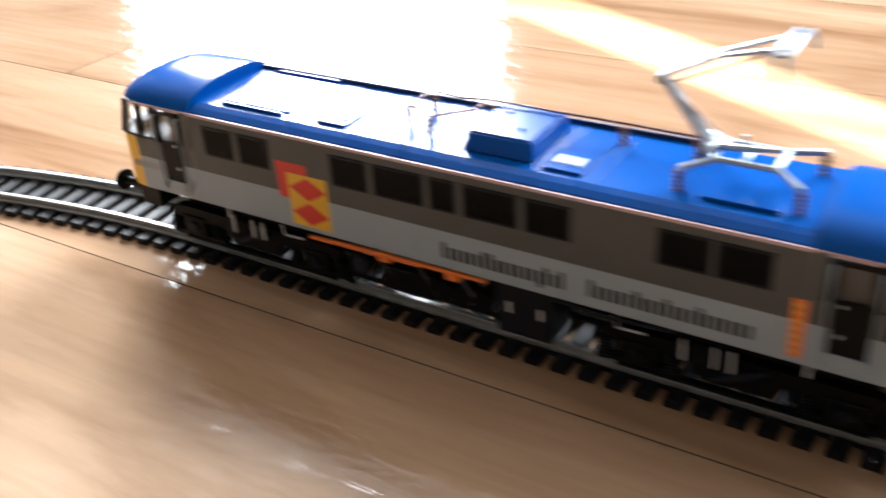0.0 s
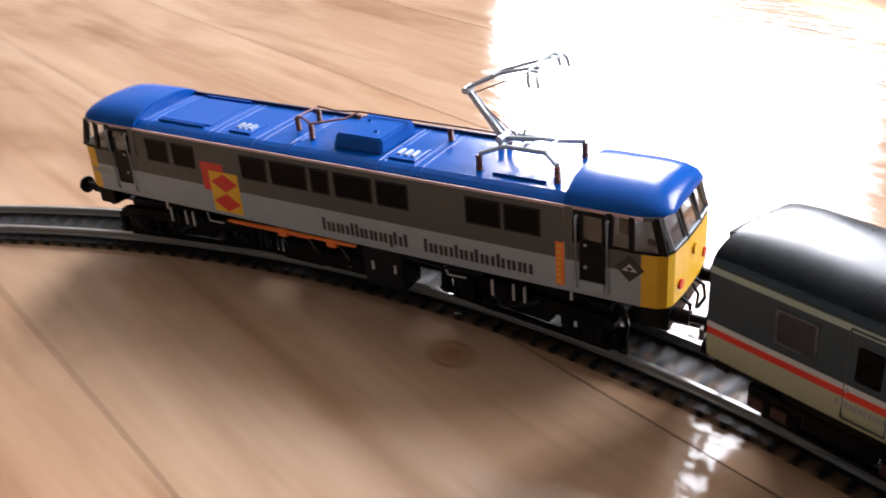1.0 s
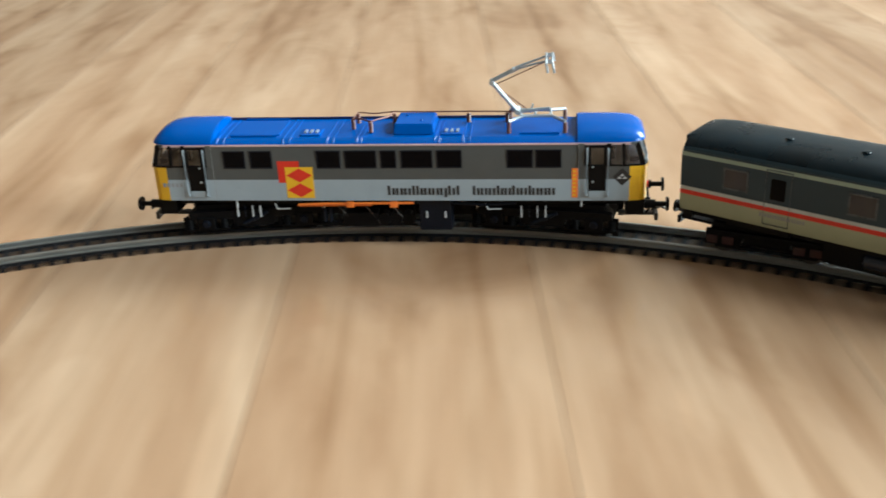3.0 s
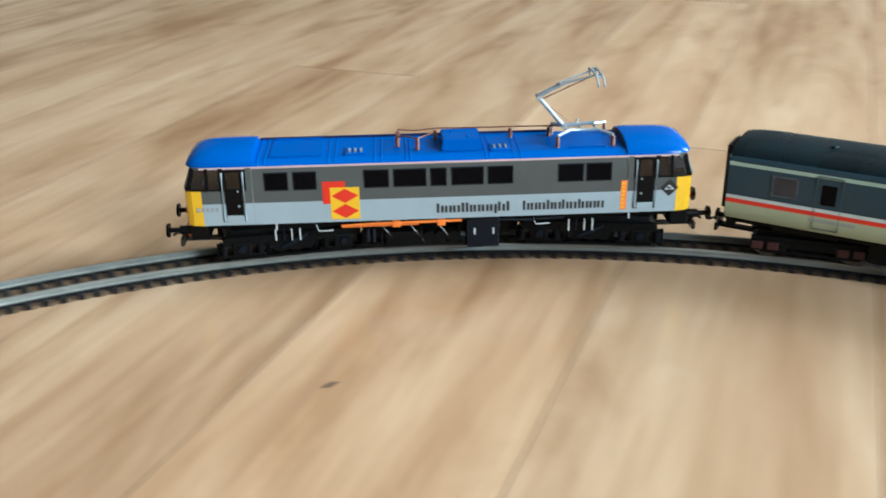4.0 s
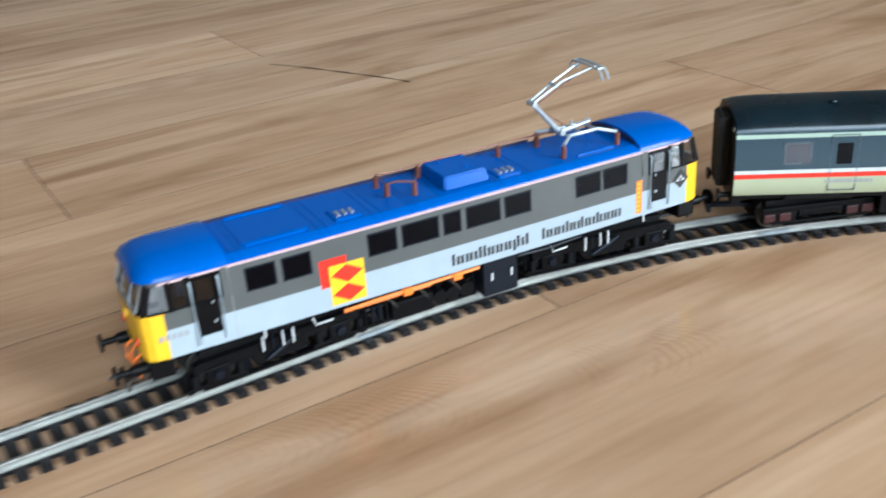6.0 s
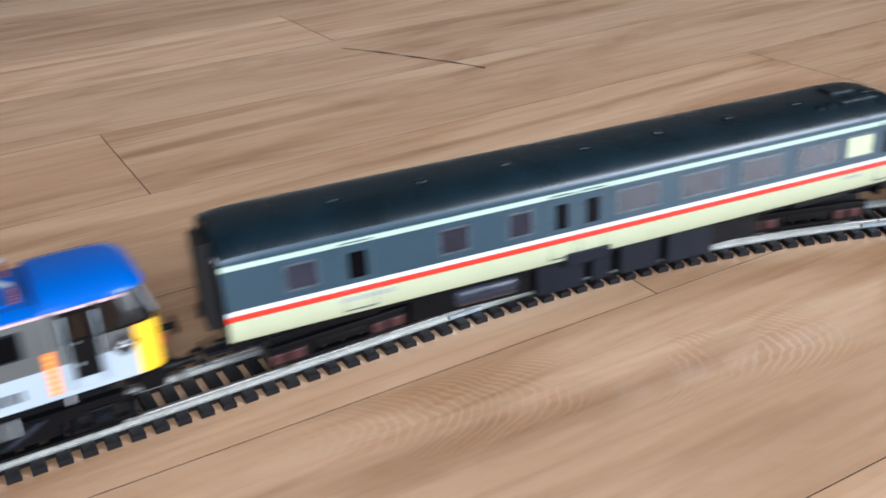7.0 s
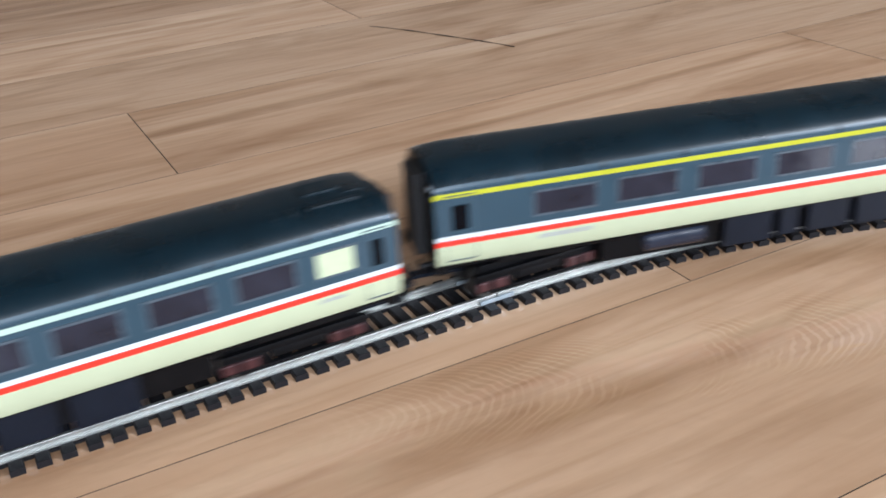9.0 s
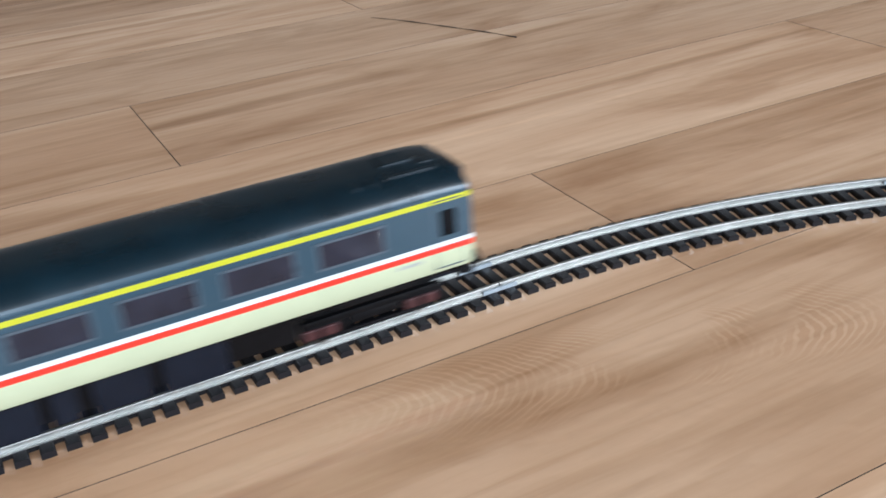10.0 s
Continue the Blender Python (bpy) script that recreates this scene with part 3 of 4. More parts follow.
        part("marker_lamp", bm, RED, loco, smooth=True)

    # central roof
    prof = [(16.75, 47.6), (16.3, 48.5), (14.8, 49.4), (13.2, 50.05), (7, 50.2), (0, 50.2)]
    ring = prof + [(-y, z) for y, z in prof[::-1][1:]]
    roof = part("roof", loft(bmesh.new(), [[(x, y, z) for y, z in ring] for x in (-77.8, -30, 30, 77.8)]), BLUE, loco, "blue painted roof with ribs")
    for x in (75.4, 72.6, 46.4, 43.6, 27.4, 24.6, 14.4, 12.6, -18.6, -20.4, -30.4, -33.0):
        bm = loft(bmesh.new(), [[(x + d, y, z + h) for y, z in ring[1:-1]] + [(x + d, y, z - 0.3) for y, z in ring[1:-1][::-1]] for d, h in ((-0.4, 0.02), (-0.25, 0.2), (0.25, 0.2), (0.4, 0.02))])
        part("roof_rib", bm, BLUE, roof)
    for x0, x1, y in ((50, 70, 11.6), (50, 70, -11.6), (-54, -70, 10.4)):
        part("roof_rail", boxed(*sorted((x0, x1)), y - 0.35, y + 0.35, 49.6, 50.9, bevel=0.15), BLUE, roof)
    part("roof_hatch", boxed(49, 71, -10.0, 10.0, 49.9, 50.55, bevel=0.25), BLUE, roof)
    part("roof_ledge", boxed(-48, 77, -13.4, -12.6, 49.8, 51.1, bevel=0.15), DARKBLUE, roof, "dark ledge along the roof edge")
    for x in (35.4, -25.2):
        hatch = part("vent_plate", boxed(x - 4.4, x + 4.4, 2.5, 11.5, 49.7, 50.8, bevel=0.25), BLUE, roof)
        for k in (-2.4, 0, 2.4):
            part("vent_slot", boxed(x + k - 0.45, x + k + 0.45, 5.5, 9.2, 50.7, 51.3), SILVER, hatch)
    bm = bmesh.new()
    loft(bm, [[(-0.2, -9, 50), (-0.2, 10.5, 50), (-17.8, 10.5, 50), (-17.8, -9, 50)], [(-0.9, -8, 54.4), (-0.9, 9.0, 54.4), (-17.0, 9.0, 54.4), (-17.0, -8, 54.4)]])
    bmesh.ops.bevel(bm, geom=list(bm.edges), offset=0.5, segments=2, affect="EDGES")
    rb = part("roof_box", bm, BLUE, roof, "raised blue equipment box")
    for q in ((-5, -3), (-12, 4)):
        part("bolt", tube(bmesh.new(), [(q[0], q[1], 54.3), (q[0], q[1], 55.0)], 0.6, 8), BLUE, rb)
    for s in (1, -1):
        part("gutter", boxed(-99.0, 99.0, *sorted((s * (SY - 0.6), s * (SY - 0.1))), 47.5, 48.25), ROSE, loco, "pale rose gutter line")

    # busbar with insulators, far side of the roof
    for x in (17.4, 1.3, -14.8, -31.1, -47.8):
        insulator(loco, x, -6.5, 49.9, 54.2)
    insulator(loco, 9.5, 7.5, 50.3, 55.0)
    insulator(loco, 17.8, 3.5, 50.6, 55.0)
    bm = bmesh.new()
    tube(bm, [(18, 3.5, 55.0), (17.4, -6.5, 55.0), (10, -6.5, 54.4), (1.3, -6.5, 55.2), (-14.8, -6.5, 55.0), (-31.1, -6.5, 55.0), (-47.8, -6.5, 54.8), (-56, -3, 55.4)], 0.3, 6)
    tube(bm, [(18, 3.5, 55.0), (14.5, 5.0, 55.7), (9.5, 7.5, 55.2)], 0.35, 6)
    tube(bm, [(9.5, 7.5, 55.2), (6, 3, 55.0), (3.5, -2, 54.2), (1.3, -6.5, 55.2)], 0.35, 6)
    part("busbar", bm, COPPER, loco, "thin copper-coloured roof busbar", smooth=True)

    # pantograph
    for x in (-49.2, -72.6):
        for s in (1, -1):
            insulator(loco, x, s * 9.0, 49.8, 54.6)
    pan = part("pantograph_base", tube(bmesh.new(), [(-52.6, -3.6, 57.2), (-52.6, 3.6, 57.2)], 1.1, 9), SILVER, loco, "silver pantograph base", smooth=True)
    for s in (1, -1):
        part("base_bar", tube(bmesh.new(), [(-49.2, s * 9, 55.0), (-55, s * 4.4, 56.0), (-67, s * 4.4, 56.0), (-72.6, s * 9, 55.0)], 0.7, 7), SILVER, pan, smooth=True)
    for x in (-54, -60, -66.5):
        part("cross_bar", tube(bmesh.new(), [(x, -4.6, 56.0), (x, 4.6, 56.0)], 0.6, 7), SILVER, pan, smooth=True)
    part("spring_rod", tube(bmesh.new(), [(-52, 0, 56.6), (-59, 0.6, 57.4), (-66, 1.5, 58.6)], [0.8, 0.8, 0.5], 7), SILVER, pan, smooth=True)
    part("stop_pin", tube(bmesh.new(), [(-58, 0, 56), (-59, 0, 60)], 0.4, 6), SILVER, pan)
    bm = bmesh.new()
    tube(bm, [(-52.4, 1.2, 57.4), (-42.0, 0.6, 69.6)], [1.05, 0.85], 9)
    tube(bm, [(-52.4, -1.2, 57.4), (-42.0, -0.6, 69.6)], [0.6, 0.5], 7)
    tube(bm, [(-42, -2.2, 69.6), (-42, 2.2, 69.6)], 1.05, 9)
    part("lower_arm", bm, SILVER, pan, "silver lower arm", smooth=True)
    bm = bmesh.new()
    for s in (1, -1):
        tube(bm, [(-42.2, s * 1.2, 70.2), (-53.5, s * 1.8, 75.8), (-65.2, s * 4.2, 79.4)], [0.55, 0.5, 0.42], 7)
    tube(bm, [(-51, -2.4, 74.7), (-51, 2.4, 74.7)], 0.7, 7)
    part("upper_arm", bm, SILVER, pan, "silver upper arm", smooth=True)
    bm = bmesh.new()
    tube(bm, [(-56.4, 0.5, 58.0), (-42.8, 0.5, 68.4)], 0.22, 6)
    tube(bm, [(-43.2, 0.0, 68.4), (-64.4, 0.0, 77.9)], 0.22, 6)
    part("control_rod", bm, COPPER, pan, "thin copper control rods")
    bm = bmesh.new()
    for x in (-64.6, -67.2):
        tube(bm, [(x - 0.8, -9.4, 75.6), (x - 0.4, -9.2, 77.8), (x, -7.6, 79.5), (x, 0, 79.9), (x, 7.6, 79.5), (x - 0.4, 9.2, 77.8), (x - 0.8, 9.4, 75.6)], 0.48, 7)
    for y in (-7.4, 7.4, -4.2, 4.2):
        tube(bm, [(-64.6, y, 79.3), (-67.2, y, 79.3)], 0.4, 7)
    part("pan_head", bm, SILVER, pan, "silver collector head with drooping horns", smooth=True)

    # body side windows and markings, both sides
    wins = ((72.7, 63.6), (60.9, 51.9), (31.8, 22.1), (19.6, 6.6), (4.3, -1.8), (-4.4, -17.2), (-19.5, -29.5), (-48.9, -59.0), (-60.7, -70.8))
    for s in (1, -1):
        for a, b in wins:
            w = part("window", ring_rect(bmesh.new(), b - 0.35, a + 0.35, 37.7, 45.6, *sorted((s * (SY - 0.4), s * (SY + 0.12))), 0.55), BOXGREY, loco, "dark window with thin frame")
            part("pane", round_rect(bmesh.new(), b, a, 38.1, 45.2, *sorted((s * (SY - 0.4), s * (SY + 0.03))), 0.7), PANE, w)
        f = 1 if s > 0 else -1
        y = s * SY if s > 0 else -SY - 0.2

        def plate(name, x0, x1, z0, z1, dy, mat, label=""):
            yy = sorted((s * SY, s * (SY + dy)))
            return part(name, boxed(*sorted((f * x0, f * x1)), *yy, z0, z1), mat, loco, label)

        plate("red_square", 49.4, 40.0, 31.2, 41.0, 0.05, RED, "red square behind the yellow emblem")
        em = plate("emblem", 46.3, 34.2, 24.2, 38.3, 0.10, YELLOW, "yellow emblem with two red diamonds")
        for zc in (34.6, 27.8):
            d = [(f * (40.25 + u), zc + v) for u, v in ((5.6, 0), (0, 3.15), (-5.6, 0), (0, -3.15))]
            part("diamond", loft(bmesh.new(), [[(x, s * (SY + q), z) for x, z in d] for q in (0.09, 0.15)]), RED, em)
        bm = bmesh.new()
        letter_bars(bm, "Rxxlfrxxght", f * 2.4, 25.6, y + (0.0 if s > 0 else 0.06), 4.2, 31.0, -f)
        letter_bars(bm, "Dxstrxbutxon", f * -33.9, 25.6, y + (0.0 if s > 0 else 0.06), 4.2, 34.9, -f)
        part("lettering", bm, INK, loco, "black lettering along the pale band")
        st = plate("stripe", -75.4, -77.9, 24.4, 37.4, 0.07, ORANGE, "orange striped ladder marking")
        for k in range(7):
            z = 25.2 + k * 1.75
            part("chevron", boxed(*sorted((f * -75.8, f * -77.0)), *sorted((s * SY, s * (SY + 0.11))), z, z + 0.8), YELLOW, st)
        d = [(f * -96.0 + u, 33.6 + v) for u, v in ((3.9, 0), (0, 3.9), (-3.9, 0), (0, -3.9))]
        dd = part("diamond_badge", loft(bmesh.new(), [[(x, s * (SY + q), z) for x, z in d] for q in (0.0, 0.1)]), INK, loco, "black diamond badge with white mark")
        bm = bmesh.new()
        for u in (-1.1, 1.1, 0):
            q = [(f * -96.0 + u + a, 33.0 + (1.1 if u == 0 else 0) + b) for a, b in ((1.0, -0.2), (0, 0.9), (-1.0, -0.2))]
            loft(bm, [[(x, s * (SY + w), z) for x, z in q] for w in (0.08, 0.14)])
        part("badge_mark", bm, WHITE, dd)
        bm = bmesh.new()
        for k in range(5):
            box(bm, *sorted((f * (101.5 - k * 1.9), f * (100.2 - k * 1.9))), *sorted((s * SY, s * (SY + 0.06))), 29.3, 31.1)
        part("number", bm, SEAM, loco, "grey bars of a number")
        plate("seam_line", 78.1, 77.9, 23.4, 47.4, 0.04, SEAM)
        plate("seam_line", -77.9, -78.1, 23.4, 47.4, 0.04, SEAM)
        plate("access_cover", 70.0, 66.6, 24.6, 28.2, 0.06, PALE)
        # underframe
        yb = sorted((s * 6, s * 15.6))
        bm = boxed(*sorted((f * -10.5, f * -24.5)), *yb, 8.6, 22.6, bevel=0.5)
        bx = part("battery_box", bm, BOXGREY, loco, "dark grey battery box with pale latches")
        for q in (-13.5, -21.5):
            part("latch", boxed(*sorted((f * q, f * (q - 0.7))), *sorted((s * 15.6, s * 16.0)), 14.6, 17.4), WHITE, bx)
        bm = bmesh.new()
        tube(bm, [(f * 42.4, s * 16.2, 20.6), (f * 30, s * 16.4, 21.2), (f * -8.5, s * 16.4, 21.6)], 0.6, 8)
        tube(bm, [(f * 42.0, s * 15.4, 19.8), (f * 10, s * 15.6, 20.2)], 0.4, 8)
        for q in (21, 2):
            box(bm, *sorted((f * q, f * (q - 3.4))), *sorted((s * 15.4, s * 17.3)), 19.7, 22.3, bevel=0.2)
        part("cable_conduit", bm, ORANGE, loco, "orange cable conduit below the body", smooth=True)
        part("air_tank", boxed(*sorted((f * 24, f * 8)), *sorted((s * 7, s * 12.8)), 8.8, 15.6, bevel=0.7), UNDER, loco, "black tank below the frame")
        for q in (5.5, 0.5, -5.0):
            part("air_cylinder", disc(bmesh.new(), f * q, s * 8, s * 12.8, 12.5, 2.7, 14), UNDER, loco, smooth=True)
        for q in (34, 26, -7.5):
            part("hanger", boxed(*sorted((f * q, f * (q - 0.6))), *sorted((s * 11.8, s * 12.5)), 9.6, 22.6), UNDER, loco)
        part("lower_rail", boxed(*sorted((f * 36, f * -9)), *sorted((s * 11.6, s * 12.4)), 9.2, 10.2), UNDER, loco)
        for q in (28, 16, 4):
            part("truss_rod", tube(bmesh.new(), [(f * q, s * 12.4, 21.5), (f * (q - 5), s * 12.6, 15.5), (f * (q - 9), s * 12.4, 10.0)], 0.3, 6), STEEL, loco, "thin dark truss rod")
        part("cable_run", tube(bmesh.new(), [(f * -25, s * 15, 20.8), (f * -38, s * 15, 20.2), (f * -52, s * 15, 20.9)], 0.6, 7), BOXGREY, loco)
        for q in (31.5, 29.0):
            part("valve", tube(bmesh.new(), [(f * q, s * 13.8, 12), (f * q, s * 13.8, 18)], 0.9, 8), BOXGREY, loco, smooth=True)
        for c in (70.6, -54.0):
            for k in range(4):
                bm = boxed(*sorted((f * (c - k * 3.4), f * (c - k * 3.4 - (0.6 if k in (0, 3) else 0.5)))), *sorted((s * 14.4, s * 15.2)), 14.4, 19.6, bevel=0.1)
                part("damper_bar", bm, BOXGREY if k == 1 else WHITE, loco)
        for c in (50.0, -42.0):
            bm = bmesh.new()
            tube(bm, [(f * (c + 3), s * 15, 20.8), (f * (c + 2), s * 15.2, 18.2), (f * (c - 4), s * 15.2, 18.4)], 0.3, 6)
            part("bracket", bm, WHITE, loco)
        for c in (69.5, -79.5):
            part("footstep", tube(bmesh.new(), [(f * c, s * 16.4, 23.5), (f * c, s * 16.6, 20.0)], 0.4, 6), WHITE, loco)
    bm = boxed(-97, -34, -12.5, 12.5, 19.5, 22.9, bevel=0.5)
    box(bm, 34, 97, -12.5, 12.5, 19.5, 22.9, bevel=0.5)
    box(bm, -33.9, 33.9, -12.5, 12.5, 21.4, 22.9, bevel=0.3)
    box(bm, -33.9, 33.9, -3, 3, 10.5, 15.4, bevel=0.5)
    part("frame", bm, BLACK, loco, "black chassis frame")
    bogies = [loco_bogie(loco, x) for x in (65.5, -65.5)]
    return loco, bogies


# ---------------------------------------------------------------- coaches
def coach_bogie(parent, x):
    bm = bmesh.new()
    for s in (1, -1):
        y0, y1 = sorted((s * 11.2, s * 13.2))
        box(bm, -24, 24, y0, y1, 13.0, 15.2, bevel=0.4)
        box(bm, -9, 9, y0, y1, 10.4, 13.4, bevel=0.4)
        box(bm, -20, 20, y0, y1, 7.8, 8.9, bevel=0.3)
        for ax in (-17, 17):
            box(bm, ax - 7.0, ax + 7.0, y0, y1, 8.6, 13.6, bevel=0.6)
    box(bm, -22, 22, -11, 11, 12.5, 17.5, bevel=0.6)
    bogie = part("bogie", bm, UNDER, parent, "black coach bogie frame", smooth=True)
    bogie.matrix_basis = pose(x * MM, 0, 0)
    for ax in (-17, 17):
        wheel_set(bogie, ax, 6.1)
        for s in (1, -1):
            bm = bmesh.new()
            for u in (-4.4, 2.0):
                box(bm, ax + u, ax + u + 4.6, *sorted((s * 13.0, s * 13.9)), 9.4, 12.8, bevel=0.5)
            part("axlebox", bm, AXLE_RED, bogie, "dark red axlebox")
    return bogie


def build_coach(name, label, line, windows, doors, pale_panes):
    coach = tagged(new(name), label, "model coach", "coaches behind the locomotive")
    coach.empty_display_size = 0.03
    HL, SY = 125.8, 18.5
    levels = [(17.3, 21.2), (18.0, 22.6), (SY, 26.0), (SY, 28.4), (SY, 30.3), (SY, 31.8), (SY, 39.0), (SY - 0.35, 44.5), (SY - 0.5, 46.2)]
    ring = levels + [(-y, z) for y, z in levels[::-1]]

    def band(c):
        if abs(c.y) < 8:
            return 4
        return 0 if c.z < 28.4 else 1 if c.z < 30.3 else 2 if c.z < 31.8 else 3 if c.z < 44.5 else 5
    bm = loft(bmesh.new(), [[(x, y, z) for y, z in ring] for x in (-HL, -60, 0, 60, HL)], mat=band)
    part("body", bm, (CREAM, RED, STRIPE_W, COACH_GREY, BLACK, line), coach, "slate and beige body with red and white lines", smooth=True)
    # roof, rounded to the ends
    secs = []
    for x, k in ((-HL, 0.80), (-HL + 3, 0.90), (-HL + 8, 0.97), (-HL + 16, 1.0), (HL - 16, 1.0), (HL - 8, 0.97), (HL - 3, 0.90), (HL, 0.80)):
        pts = []
        for i in range(21):
            a = math.pi * i / 20
            pts.append((x, (SY - 0.45) * math.copysign(abs(math.cos(a)) ** 0.78, math.cos(a)) * (0.985 + 0.015 * k), 46.1 + 7.8 * k * math.sin(a) ** 1.0))
        secs.append(pts)
    roof = part("roof", loft(bmesh.new(), secs, mat=lambda c: 1 if c.z < 48.1 and abs(c.x) < HL - 0.5 else 0), (COACH_ROOF, COACH_GREY), coach, "dark grey rounded roof with slate edge", smooth=True)
    for s in (1, -1):
        part("roof_edge", boxed(-HL + 0.5, HL - 0.5, *sorted((s * (SY - 1.2), s * (SY - 0.42))), 46.25, 46.9), COACH_GREY, roof)
    # small vents, and the end hatches
    if len(pale_panes) == 1:
        for i in range(7):
            x = 88 - i * 29.0
            bm = tube(bmesh.new(), [(x, 4.5, 53.0), (x, 4.5, 53.9), (x, 4.5, 54.0), (x, 4.5, 54.4), (x, 4.5, 54.6)], [1.1, 1.1, 1.7, 1.5, 0.7], 14)
            part("roof_vent", bm, COACH_ROOF, roof, smooth=True)
    else:
        for i in range(8):
            x = 98 - i * 28.0
            ribs = [[(x + d, (SY - 0.4) * math.copysign(abs(math.cos(math.pi * k / 20)) ** 0.78, math.cos(math.pi * k / 20)), 46.1 + (7.8 + h) * math.sin(math.pi * k / 20)) for k in range(21)] for d, h in ((-0.7, -0.2), (-0.5, 0.14), (0.5, 0.14), (0.7, -0.2))]
            part("roof_rib", loft(bmesh.new(), ribs), COACH_ROOF, roof, smooth=True)
    for e in (1, -1):
        if e < 0:
            part("roof_hatch", boxed(*sorted((e * (HL - 24), e * (HL - 8))), 9.2, 11.2, 51.0, 53.6, bevel=0.4), COACH_ROOF, roof)
            part("roof_hatch", boxed(*sorted((e * (HL - 22), e * (HL - 12))), -4, 4, 53.0, 54.7, bevel=0.5), COACH_ROOF, roof)
            part("roof_hatch", boxed(*sorted((e * (HL - 10), e * (HL - 5.5))), 1.0, 6.5, 51.6, 53.9, bevel=0.4), COACH_ROOF, roof)
            for q in (28, 33):
                part("roof_step", boxed(*sorted((e * (HL - q), e * (HL - q - 1.2))), 8.0, 12.4, 51.0, 53.7, bevel=0.3), COACH_ROOF, roof)
            part("roof_rib", loft(bmesh.new(), [[(e * (HL - q), (SY - 0.4) * math.copysign(abs(math.cos(math.pi * i / 20)) ** 0.78, math.cos(math.pi * i / 20)), 46.1 + (7.8 + h) * math.sin(math.pi * i / 20)) for i in range(21)] for q, h in ((18.2, -0.3), (18.0, 0.22), (17.2, 0.22), (17.0, -0.3))]), COACH_ROOF, roof, smooth=True)
        part("roof_lamp", boxed(*sorted((e * (HL - 3), e * (HL + 0.8))), 13.2, 15.6, 46.8, 48.0, bevel=0.2), SILVER, roof)
        # end wall and gangway
        end = part("end_wall", loft(bmesh.new(), [[(e * x, y, z) for y, z in ((-17.6, 21.5), (17.6, 21.5), (18.0, 45.8), (12, 50.4), (0, 52.0), (-12, 50.4), (-18.0, 45.8))] for x in (HL - 0.5, HL + 0.35)]), BLACK, coach, "black coach end")
        for k in range(4):
            part("gangway_fold", boxed(*sorted((e * (HL + 0.4 + k * 1.0), e * (HL + 1.4 + k * 1.0))), -7 + (k % 2) * 0.6, 7 - (k % 2) * 0.6, 21.0, 49.5 - (k % 2) * 0.6, bevel=0.2), BELLOWS, end)
        bm = bmesh.new()
        for s in (1, -1):
            tube(bm, [(e * HL, s * 11.5, 19.3), (e * (HL + 4.2), s * 11.5, 19.3)], 1.1, 10)
            tube(bm, [(e * (HL + 4.0), s * 11.5, 19.3), (e * (HL + 4.9), s * 11.5, 19.3)], 2.6, 14)
        part("buffer", bm, BLACK, coach, smooth=True)
        bm = bmesh.new()
        box(bm, *sorted((e * (HL - 16), e * (HL + 6.5))), -1.7, 1.7, 9.6, 10.9)
        box(bm, *sorted((e * (HL + 5.6), e * (HL + 7.0))), -5.2, 5.2, 8.8, 12.2, bevel=0.3)
        tube(bm, [(e * (HL + 4), 0, 11), (e * (HL + 9), 0, 12.6), (e * (HL + 11), 0, 11.4)], 0.6, 7)
        part("coupling", bm, BOXGREY, coach, "hooked dark metal coupling")
        part("headstock", boxed(*sorted((e * (HL - 4), e * HL)), -15, 15, 16.5, 21.4, bevel=0.4), BLACK, coach)
    for s in (1, -1):
        for a, b in windows:
            w = part("window", ring_rect(bmesh.new(), a - 0.6, b + 0.6, 33.9, 42.9, *sorted((s * (SY - 0.6), s * (SY + 0.14))), 0.75), COACH_RIM, coach, "dark window in a thin rim")
            part("pane", round_rect(bmesh.new(), a, b, 34.4, 42.4, *sorted((s * (SY - 0.6), s * (SY + 0.04))), 0.9), COACH_PANE, w)
        for a, b in pale_panes:
            w = part("window", ring_rect(bmesh.new(), a - 0.6, b + 0.6, 34.1, 42.9, *sorted((s * (SY - 0.6), s * (SY + 0.12))), 0.7), COACH_RIM, coach, "frosted white window")
            part("pane", round_rect(bmesh.new(), a, b, 34.6, 42.4, *sorted((s * (SY - 0.6), s * (SY + 0.05))), 0.8), LAV_PANE, w, "frosted white pane")
        for a, b in doors:
            d = part("door", ring_rect(bmesh.new(), a - 2.2, b + 2.2, 22.9, 45.4, *sorted((s * (SY - 0.5), s * (SY + 0.05))), 0.22), COACH_RIM, coach, "carriage door outline")
            part("door_pane", round_rect(bmesh.new(), a, b, 33.6, 42.0, *sorted((s * (SY - 0.6), s * (SY + 0.06))), 0.6), PANE, d)
            part("handle", tube(bmesh.new(), [(b + 1.2, s * (SY - 0.1), 30.6), (b + 1.2, s * (SY + 0.5), 30.6)], 0.4, 7), SILVER, d)
        bm = bmesh.new()
        letter_bars(bm, "nxxxrxnxx", (92 if s > 0 else 74), 26.0, s * SY - (0.0 if s > 0 else 0.08), 2.0, 18, -1 if s > 0 else 1)
        part("lettering", bm, SEAM, coach, "small grey lettering bars")
        bm = bmesh.new()
        letter_bars(bm, "nxxx", (-100 if s > 0 else -108), 26.4, s * SY - (0.0 if s > 0 else 0.08), 1.5, 8, -1 if s > 0 else 1)
        part("lettering", bm, SEAM, coach, "small grey lettering bars")
        # boxes, tank and trusses below
        for a, b, z0 in ((-46, -27, 8.6), (-24, -8, 9.2), (-4, 3, 9.6), (6, 24, 8.8)):
            part("equipment_box", boxed(a, b, *sorted((s * 4, s * 15.2)), z0, 21.6, bevel=0.6), BOXGREY, coach, "dark underfloor box")
